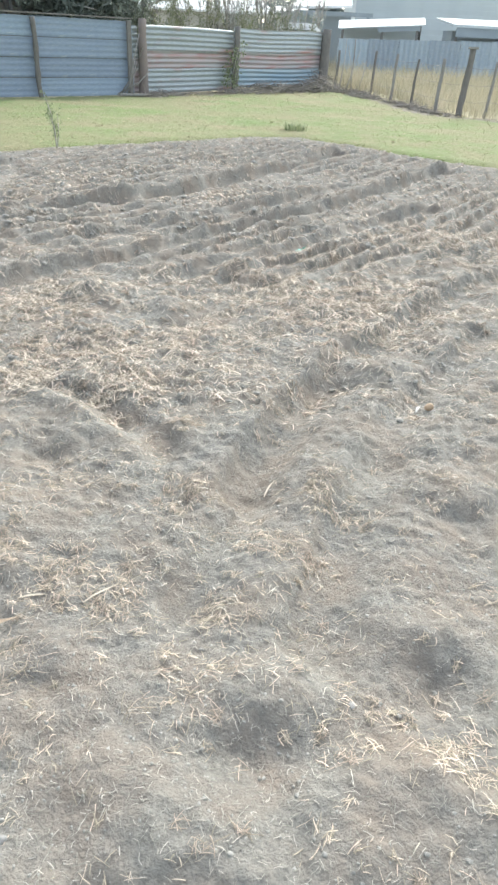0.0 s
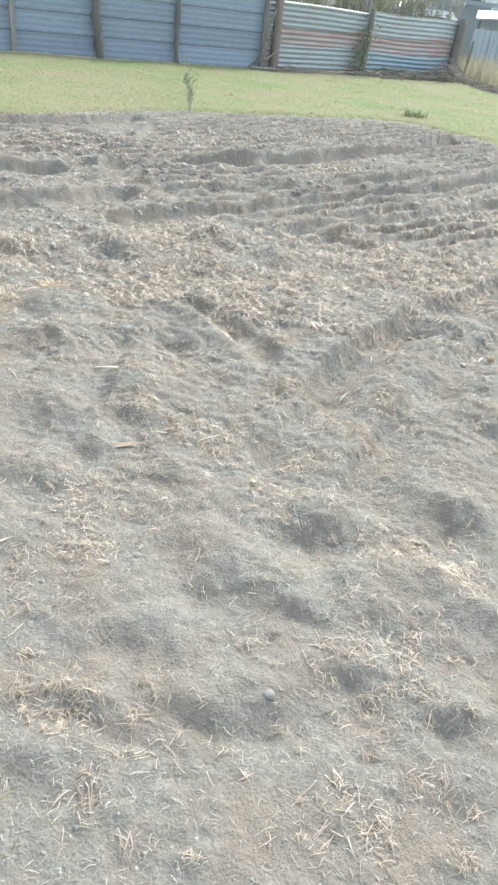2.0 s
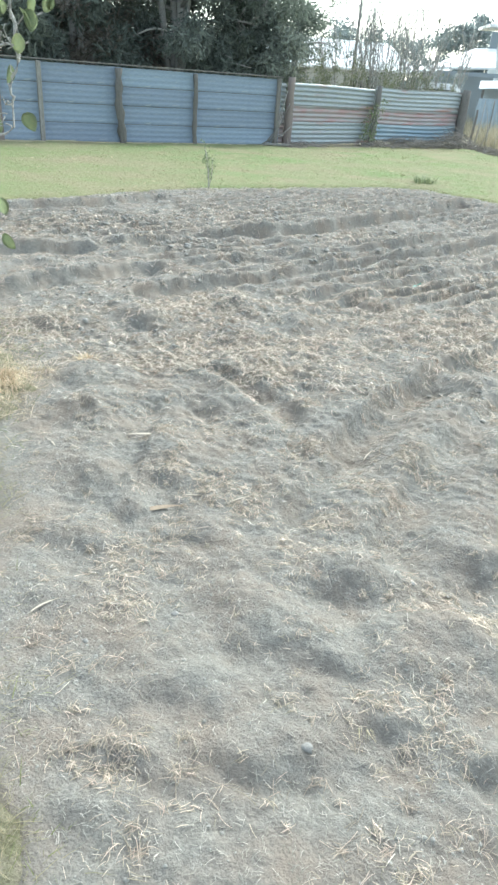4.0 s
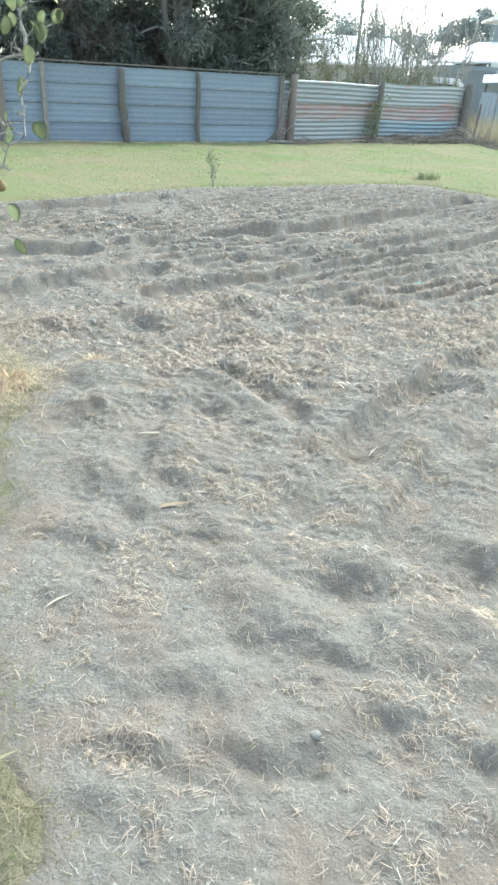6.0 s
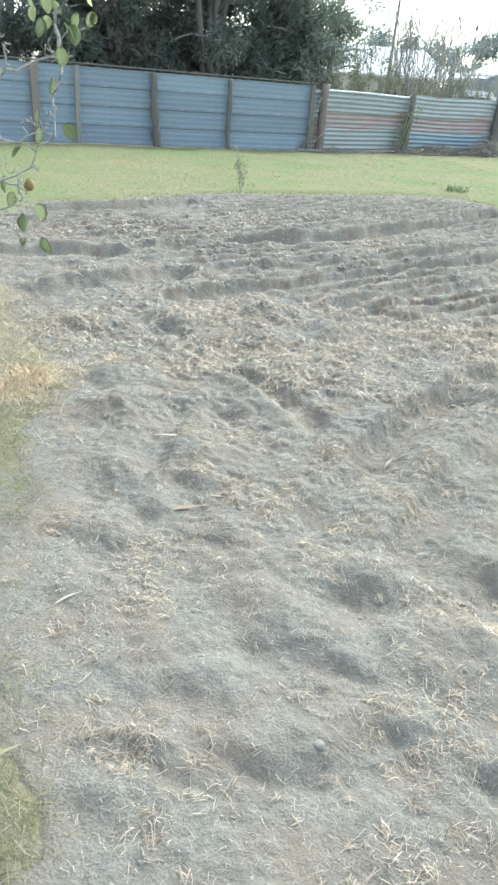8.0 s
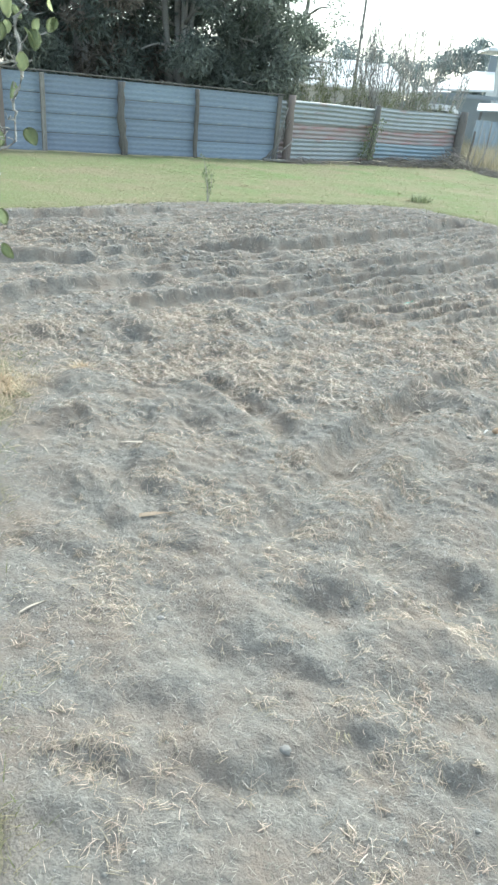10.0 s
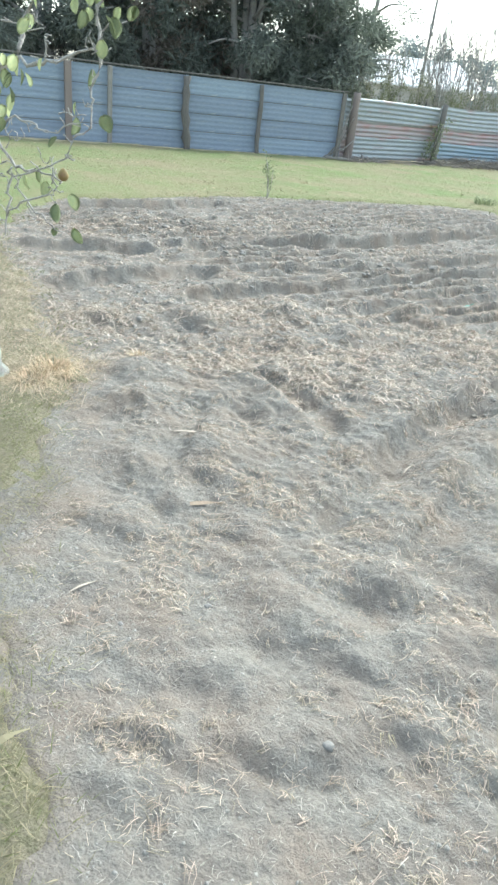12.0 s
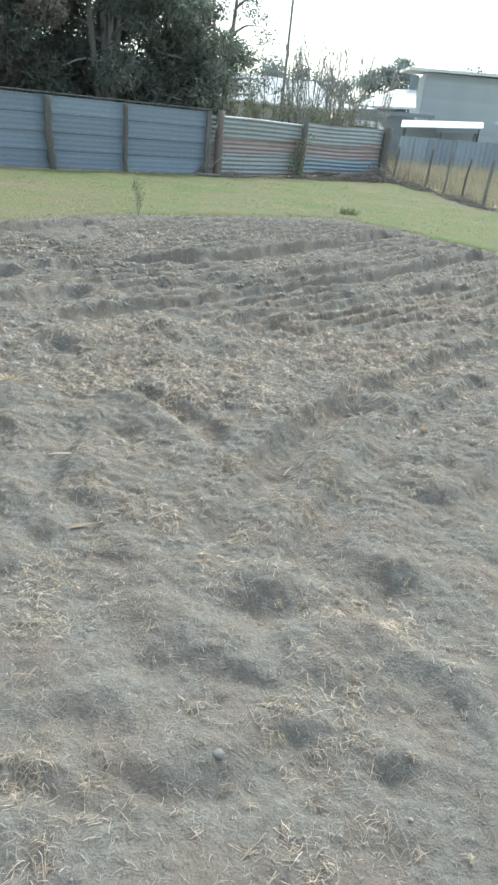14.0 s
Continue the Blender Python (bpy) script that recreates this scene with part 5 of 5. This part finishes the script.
white_house = thing("house", pose(0, 0, 0), "low house with a white painted roof behind the shrubs", "house")
part("wall", box(bmesh.new(), 8.2, 5.0, 2.5, pose(-5.4, 44.0, 0)), PALE_WALL, white_house)
bm = slab_roof(bmesh.new(), (-10.0, 41.1, 2.45), (-0.2, 41.1, 2.45), (-2.3, 44.0, 3.85), (-9.0, 44.0, 3.95))
slab_roof(bm, (-9.0, 44.0, 3.95), (-2.3, 44.0, 3.85), (-0.2, 47.0, 2.45), (-10.0, 47.0, 2.45))
slab_roof(bm, (-0.2, 41.1, 2.45), (-0.2, 47.0, 2.45), (-2.2, 44.05, 3.84), (-2.3, 43.95, 3.84))
part("roof", bm, WHITE_ROOF, white_house)
part("porch_roof", slab_roof(bmesh.new(), (-0.3, 40.5, 2.55), (1.4, 40.5, 2.6), (1.4, 42.5, 2.85), (-0.3, 42.5, 2.82)), WHITE_ROOF, white_house)
part("porch_wall", box(bmesh.new(), 1.5, 1.6, 2.3, pose(0.55, 41.7, 0)), PALE_WALL, white_house)
window_part(white_house, -3.2, 41.45, 1.0, 1.1, 1.0)

shed = thing("shed", pose(0, 0, 0), "low shed with a pale sloping roof", "shed")
part("wall", box(bmesh.new(), 2.9, 2.6, 2.5, pose(1.85, 38.3, 0)), DARK_WALL, shed)
part("roof", slab_roof(bmesh.new(), (0.14, 36.45, 2.63), (3.24, 36.3, 2.8), (3.4, 39.8, 3.72), (2.3, 39.8, 3.66)), WHITE_ROOF, shed)
part("beam", box(bmesh.new(), 3.6, 0.12, 0.16, pose(2.4, 36.15, 2.36)), DARK_WALL, shed, "dark beam under the eave")
for x in (0.8, 4.0):
    place(part("post", box(bmesh.new(), 0.14, 0.14, 2.38, None, 0.01), DARK_WALL, shed), pose(x, 36.15, 0))

barn = thing("large_building", pose(0, 0, 0), "large grey weatherboard building with a white roof edge", "building")
part("wall", box(bmesh.new(), 15.8, 8.0, 4.7, pose(11.8, 45.1, 0)), GREY_WALL, barn)
boards(barn, 3.85, 19.8, 41.08, 4.6, 0.23, GREY_WALL)
part("roof", slab_roof(bmesh.new(), (2.9, 40.4, 4.82), (20.5, 40.4, 4.95), (20.5, 50, 5.4), (2.9, 50, 5.3), 0.14), WHITE_ROOF, barn)
part("chimney", box(bmesh.new(), 0.4, 0.4, 1.2, pose(3.3, 40.9, 3.3), 0.02), DARK_WALL, barn, "dark metal flue on the wall")

carport = thing("carport", pose(0, 0, 0), "open lean-to with a white sheet roof", "carport")
part("roof", slab_roof(bmesh.new(), (2.4, 32.2, 1.86), (5.85, 31.8, 2.12), (6.3, 34.6, 2.42), (2.6, 34.9, 2.18), 0.04), SHEET_ROOF, carport)
part("back_wall", box(bmesh.new(), 3.4, 0.1, 2.0, pose(4.4, 34.3, 0)), GREY_WALL, carport)
for x, y, h in ((2.6, 32.35, 1.82), (4.2, 32.15, 1.94), (5.6, 32.0, 2.05), (2.8, 34.6, 2.13), (6.1, 34.3, 2.36)):
    place(part("post", box(bmesh.new(), 0.1, 0.1, h, None, 0.008), DARK_WOOD, carport), pose(x, y, 0))
part("beam", box(bmesh.new(), 1.7, 0.1, 0.16, pose(4.85, 32.02, 1.84, 0, -4, -7)), DARK_WALL, carport)

lean = thing("shed", pose(0, 0, 0), "dark open-fronted shed with a pale roof edge", "shed")
part("wall", box(bmesh.new(), 5.0, 2.0, 2.0, pose(10.0, 35.2, 0)), DARK_WALL, lean)
part("roof", slab_roof(bmesh.new(), (7.15, 32.5, 2.2), (13.0, 32.5, 2.2), (13.0, 36.4, 2.5), (7.15, 36.4, 2.5), 0.08), SHEET_ROOF, lean)
part("fascia", box(bmesh.new(), 5.6, 0.08, 0.34, pose(10.1, 32.62, 1.76), 0.005), DARK_WALL, lean, "dark fascia board under the roof edge")
for x in (7.35, 9.2, 11.2, 12.8):
    place(part("post", box(bmesh.new(), 0.1, 0.1, 1.78, None, 0.008), DARK_WOOD, lean), pose(x, 32.72, 0))

yard = thing("iron_fence", pose(0, 0, 0), "faded blue vertical sheet fence behind the paddock", "fence")
w = iron_sheet(1.55, 1.2, 0.2, 0.02, 0.0, 3, True)
for k in range(9):
    place(part("sheet", w, FADED_BLUE, yard), pose(2.35 + 1.19 * k, 31.0 - 0.1 * k, 1.5 + 0.03 * k, 0, 90, -4.8))
for k in range(5):
    place(part("post", box(bmesh.new(), 0.09, 0.09, 1.5, None, 0.008), DARK_WOOD, yard), pose(2.4 + 2.38 * k, 31.06 - 0.2 * k, 0))

pole = thing("utility_pole", pose(-3.25, 35.2, 0), "tall thin timber pole behind the shrubs", "pole")
part("shaft", tube(bmesh.new(), [(0, 0, -0.2), (0.02, 0, 4), (0.05, 0, 9)], [0.07, 0.065, 0.05], 9, 0.02), PALE_WOOD, pole)
part("crossarm", box(bmesh.new(), 1.6, 0.1, 0.12, pose(0.05, 0, 8.4), 0.01), DARK_WOOD, pole)

van = thing("van", pose(0.72, 31.2, 0), "pale van parked behind the corrugated fence", "van")
bm = box(bmesh.new(), 1.6, 4.2, 1.5, pose(0, 0, 0.42), 0.2)
part("body", bm, WHITE_PAINT, van)
part("windscreen", box(bmesh.new(), 1.1, 0.04, 0.4, pose(0, -2.1, 1.3), 0.01), GLASS, van)
tyre = bmesh.new()
bmesh.ops.create_cone(tyre, cap_ends=True, segments=20, radius1=0.33, radius2=0.33, depth=0.2, matrix=pose(0, 0, 0, 0, 90, 0))
tyre_mesh = bpy.data.meshes.new("wheel")
tyre.to_mesh(tyre_mesh)
tyre.free()
for x in (-0.8, 0.8):
    for y in (-1.4, 1.4):
        place(part("wheel", tyre_mesh, RUBBER, van), pose(x, y, 0.33))

# ---- pear tree ----
pear = thing("pear_tree", pose(-2.32, 1.91, 0), "young pear tree with lichened grey trunk and few leaves", "tree")
T0 = Vector((-2.32, 1.91, 0))


SPURS = []


def limb(name, pts, r0, r1, seed, n=2):
    """A crooked twig with short knobbly spurs."""
    c, q = bend(pts, n), random.Random(seed)
    c = [p - T0 + Vector((q.uniform(-1, 1), q.uniform(-1, 1), q.uniform(-1, 1))) * (0.004 if i in (0, len(c) - 1) else 0.011) for i, p in enumerate(c)]
    m = len(c) - 1
    rad = [0.38 * (r0 + (r1 - r0) * i / m) * q.uniform(0.85, 1.3) for i in range(m + 1)]
    bm = tube(bmesh.new(), c, rad, 6, 0.14, seed)
    for i in range(1, m + 1):
        if q.random() < 0.75:
            s = c[i - 1].lerp(c[i], q.random())
            d = Vector((q.uniform(-1, 1), q.uniform(-0.6, 0.6), q.uniform(-0.5, 1))).normalized() * q.uniform(0.012, 0.05)
            side = d.length * Vector((q.uniform(-.3, .3), 0, q.uniform(-.3, .3)))
            tube(bm, [s, s + d * 0.55 + side, s + d], [0.0022, 0.0018, 0.0026], 5, 0.2, i)
            SPURS.append(s + d)
    return part(name, bm, TWIG, pear)


pts = bend([(0.02, -0.06, -0.1), (0.02, -0.06, 0.04), (0.01, -0.05, 0.25), (-0.01, 0.0, 0.8), (-0.03, 0.01, 1.4), (-0.08, 0.02, 1.9), (-0.16, 0.05, 2.9)], 5)
part("trunk", tube(bmesh.new(), pts, [0.15 if i < 3 else (0.125 if i < 6 else 0.092 - 0.0016 * (i - 6)) for i in range(len(pts))], 18, 0.05, 3), BARK, pear, "grey trunk with pale lichen")
limb("limb", [(-2.33, 1.9, 1.3), (-2.05, 1.55, 1.47), (-1.64, 1.3, 1.59), (-1.57, 1.29, 1.59), (-1.49, 1.28, 1.6), (-1.45, 1.27, 1.61), (-1.4, 1.27, 1.62), (-1.28, 1.26, 1.65), (-1.26, 1.25, 1.65)], 0.024, 0.008, 1)
limb("limb", [(-2.38, 1.92, 1.8), (-2.0, 1.5, 2.08), (-1.3, 1.28, 1.86), (-1.27, 1.27, 1.79), (-1.26, 1.26, 1.71), (-1.26, 1.25, 1.66), (-1.26, 1.24, 1.6), (-1.27, 1.23, 1.55), (-1.27, 1.22, 1.51), (-1.27, 1.22, 1.48), (-1.27, 1.21, 1.42), (-1.32, 1.2, 1.38), (-1.33, 1.19, 1.36), (-1.36, 1.18, 1.3), (-1.41, 1.17, 1.27), (-1.46, 1.16, 1.26), (-1.55, 1.15, 1.22)], 0.017, 0.006, 2)
limb("limb", [(-2.33, 1.9, 1.1), (-2.1, 1.6, 1.32), (-1.67, 1.2, 1.37), (-1.64, 1.19, 1.34), (-1.61, 1.19, 1.3), (-1.57, 1.18, 1.25), (-1.52, 1.18, 1.25), (-1.45, 1.17, 1.25), (-1.43, 1.16, 1.24), (-1.38, 1.16, 1.23), (-1.36, 1.15, 1.22)], 0.018, 0.007, 3)
limb("twig", [(-1.57, 1.18, 1.25), (-1.59, 1.18, 1.21), (-1.59, 1.18, 1.16), (-1.61, 1.18, 1.1), (-1.62, 1.18, 1.04), (-1.63, 1.18, 0.98)], 0.012, 0.007, 4)
limb("twig", [(-1.58, 1.18, 1.22), (-1.54, 1.17, 1.17), (-1.49, 1.16, 1.13), (-1.43, 1.14, 1.1), (-1.38, 1.13, 1.08)], 0.009, 0.005, 5)
limb("twig", [(-1.61, 1.18, 1.07), (-1.56, 1.17, 1.11), (-1.52, 1.17, 1.14), (-1.42, 1.16, 1.17), (-1.39, 1.16, 1.19), (-1.37, 1.15, 1.21)], 0.009, 0.006, 6)
limb("twig", [(-2.33, 1.9, 1.2), (-1.95, 1.5, 1.36), (-1.64, 1.22, 1.38), (-1.57, 1.21, 1.41), (-1.53, 1.21, 1.41), (-1.48, 1.2, 1.4), (-1.43, 1.19, 1.39), (-1.39, 1.18, 1.39), (-1.33, 1.18, 1.41), (-1.28, 1.17, 1.42)], 0.012, 0.005, 7)
limb("limb", [(-2.36, 1.92, 1.5), (-2.0, 1.6, 1.52), (-1.68, 1.4, 1.6), (-1.67, 1.42, 1.68), (-1.66, 1.43, 1.73), (-1.63, 1.45, 1.8), (-1.61, 1.46, 1.88)], 0.026, 0.014, 8)
limb("twig", [(-1.74, 1.4, 1.72), (-1.67, 1.39, 1.71), (-1.64, 1.39, 1.7), (-1.58, 1.38, 1.7), (-1.54, 1.37, 1.7)], 0.009, 0.005, 9)
limb("twig", [(-1.48, 1.27, 1.6), (-1.47, 1.27, 1.64), (-1.47, 1.27, 1.67), (-1.48, 1.27, 1.68)], 0.008, 0.005, 10)
limb("twig", [(-1.39, 1.16, 1.27), (-1.39, 1.16, 1.23), (-1.37, 1.16, 1.21)], 0.007, 0.005, 11)
limb("twig", [(-1.37, 1.18, 1.45), (-1.35, 1.18, 1.45), (-1.31, 1.18, 1.45), (-1.29, 1.18, 1.44)], 0.006, 0.004, 12)
limb("twig", [(-1.45, 1.16, 1.33), (-1.43, 1.16, 1.3), (-1.41, 1.16, 1.28)], 0.005, 0.004, 13)
limb("twig", [(-1.25, 1.23, 1.65), (-1.27, 1.23, 1.66), (-1.28, 1.23, 1.67)], 0.006, 0.004, 14)
limb("twig", [(-1.25, 1.24, 1.71), (-1.22, 1.24, 1.73), (-1.2, 1.24, 1.74)], 0.006, 0.004, 15)
limb("twig", [(-1.34, 1.16, 1.32), (-1.32, 1.16, 1.32), (-1.3, 1.16, 1.31)], 0.005, 0.003, 16)
limb("twig", [(-1.25, 1.18, 1.48), (-1.27, 1.18, 1.49), (-1.28, 1.18, 1.5)], 0.005, 0.003, 17)
limb("twig", [(-1.61, 1.2, 1.38), (-1.59, 1.2, 1.35), (-1.58, 1.2, 1.34), (-1.53, 1.2, 1.36)], 0.006, 0.004, 18)
limb("twig", [(-1.67, 1.19, 1.23), (-1.64, 1.19, 1.22), (-1.6, 1.19, 1.21)], 0.007, 0.005, 19)
limb("twig", [(-1.7, 1.2, 1.08), (-1.67, 1.2, 1.05), (-1.64, 1.2, 1.04)], 0.007, 0.005, 20)
limb("twig", [(-1.64, 1.4, 1.7), (-1.62, 1.4, 1.73), (-1.6, 1.4, 1.75), (-1.57, 1.4, 1.71)], 0.006, 0.004, 21)
leaf_bm = bmesh.new()
rows = []
for i in range(7):
    u = i / 6
    w = 0.024 * math.sin(math.pi * min(1, u * 0.93 + 0.05)) ** 0.7 + 0.0006
    c = Vector((0, u * 0.068, -0.010 * u * u))
    rows.append([leaf_bm.verts.new(c + Vector((s * w, 0, abs(s) * w * 0.32))) for s in (-1, -0.5, 0, 0.5, 1)])
for a, b in zip(rows, rows[1:]):
    for k in range(4):
        leaf_bm.faces.new((a[k], a[k + 1], b[k + 1], b[k])).smooth = True
bmesh.ops.solidify(leaf_bm, geom=leaf_bm.faces[:], thickness=0.0006)
leaf_mesh = bpy.data.meshes.new("leaf")
leaf_bm.to_mesh(leaf_mesh)
leaf_bm.free()
SPOTS = [(-1.58, 1.17, 1.61), (-1.54, 1.19, 1.61), (-1.52, 1.21, 1.56), (-1.55, 1.17, 1.55), (-1.6, 1.19, 1.45), (-1.57, 1.21, 1.49), (-1.6, 1.17, 1.41), (-1.39, 1.19, 1.37), (-1.32, 1.21, 1.44), (-1.3, 1.17, 1.49), (-1.21, 1.19, 1.46), (-1.45, 1.21, 1.21), (-1.33, 1.17, 1.19), (-1.46, 1.19, 1.27), (-1.42, 1.21, 1.05), (-1.32, 1.17, 1.07), (-1.2, 1.19, 1.75), (-1.18, 1.21, 1.75), (-1.27, 1.17, 1.76), (-1.44, 1.19, 1.61), (-1.5, 1.21, 1.72), (-1.61, 1.17, 1.57), (-1.62, 1.19, 1.52), (-1.67, 1.21, 1.3), (-1.56, 1.17, 1.51), (-1.63, 1.19, 1.6), (-1.54, 1.21, 1.57)]
SPOTS += [tuple(s + T0) for s in SPURS[::22]]
SPOTS += [(-1.66 + rnd.uniform(-0.1, 0.08), 1.24 + rnd.uniform(-0.06, 0.06), 1.52 + rnd.uniform(-0.1, 0.08)) for _k in range(9)]
SPOTS += [(-1.24 + rnd.uniform(-0.12, 0.10), 1.26 + rnd.uniform(-0.05, 0.05), 1.80 + rnd.uniform(-0.05, 0.09)) for _k in range(9)]
for k, s in enumerate(SPOTS + [(-1.9 + 0.08 * i, 1.5 - 0.02 * i, 2.0 + 0.06 * (i % 3)) for i in range(8)]):
    p = Vector(s) - T0
    place(part("leaf", leaf_mesh, PEAR_LEAF, pear), Matrix.Translation(p) @ Euler((radians(-50 - rnd.uniform(0, 55)), radians(rnd.uniform(-35, 35)), radians(rnd.uniform(-70, 70) + 160 * (k % 2)))).to_matrix().to_4x4()
          @ Matrix.Scale(rnd.uniform(0.55, 1.0), 4))
fruit = bmesh.new()
bmesh.ops.create_uvsphere(fruit, u_segments=14, v_segments=10, radius=0.019)
for v in fruit.verts:
    if v.co.z > 0:
        v.co.x *= 1 - 16 * v.co.z
        v.co.y *= 1 - 16 * v.co.z
        v.co.z *= 1.35
for f in fruit.faces:
    f.smooth = True
place(part("pear", fruit, PEAR, pear, "small brown russet pear"), Matrix.Translation(Vector((-1.35, 1.16, 1.25)) - T0))

# ---- fallen leaves on the lawn ----
x, y = scatter(1300, -9, 6, 7, 22)
keep = (field_side(x, y) > 0.1) & (x - y > -22.2) & (x < wire_x(y)) & (vnoise(x * 0.5, y * 0.5, 63) > -0.1)
lx = RNG.uniform(0, 1, 900)
fx, fy = np.interp(lx, [0, 0.45, 0.6, 1], [-2.6, 1.5, 2.8, 4.6]), np.interp(lx, [0, 0.45, 0.6, 1], [19.6, 23.9, 22.4, 17.3])
x, y = np.concatenate([x[keep], fx + RNG.normal(0, 0.25, 900)]), np.concatenate([y[keep], fy + RNG.normal(0, 0.3, 900)])
n = len(x)
c = np.stack([x, y, lawn_top(x, y) + 0.02], 1)
a = RNG.uniform(0, 6.283, n)
t = np.stack([np.cos(a), np.sin(a), RNG.uniform(-0.2, 0.4, n)], 1) * RNG.uniform(0.015, 0.06, n)[:, None]
s = np.stack([-np.sin(a), np.cos(a), RNG.uniform(-0.3, 0.3, n)], 1) * RNG.uniform(0.012, 0.03, n)[:, None]
v = np.stack([c - t, c + s, c + t, c - s], 1).reshape(-1, 3)
tagged(link("fallen_leaves", fast_mesh("fallen_leaves", v, np.arange(n)[:, None] * 4 + np.arange(4)[None]), THATCH), "pale dry leaves fallen on the lawn", "leaves", kind="stuff")
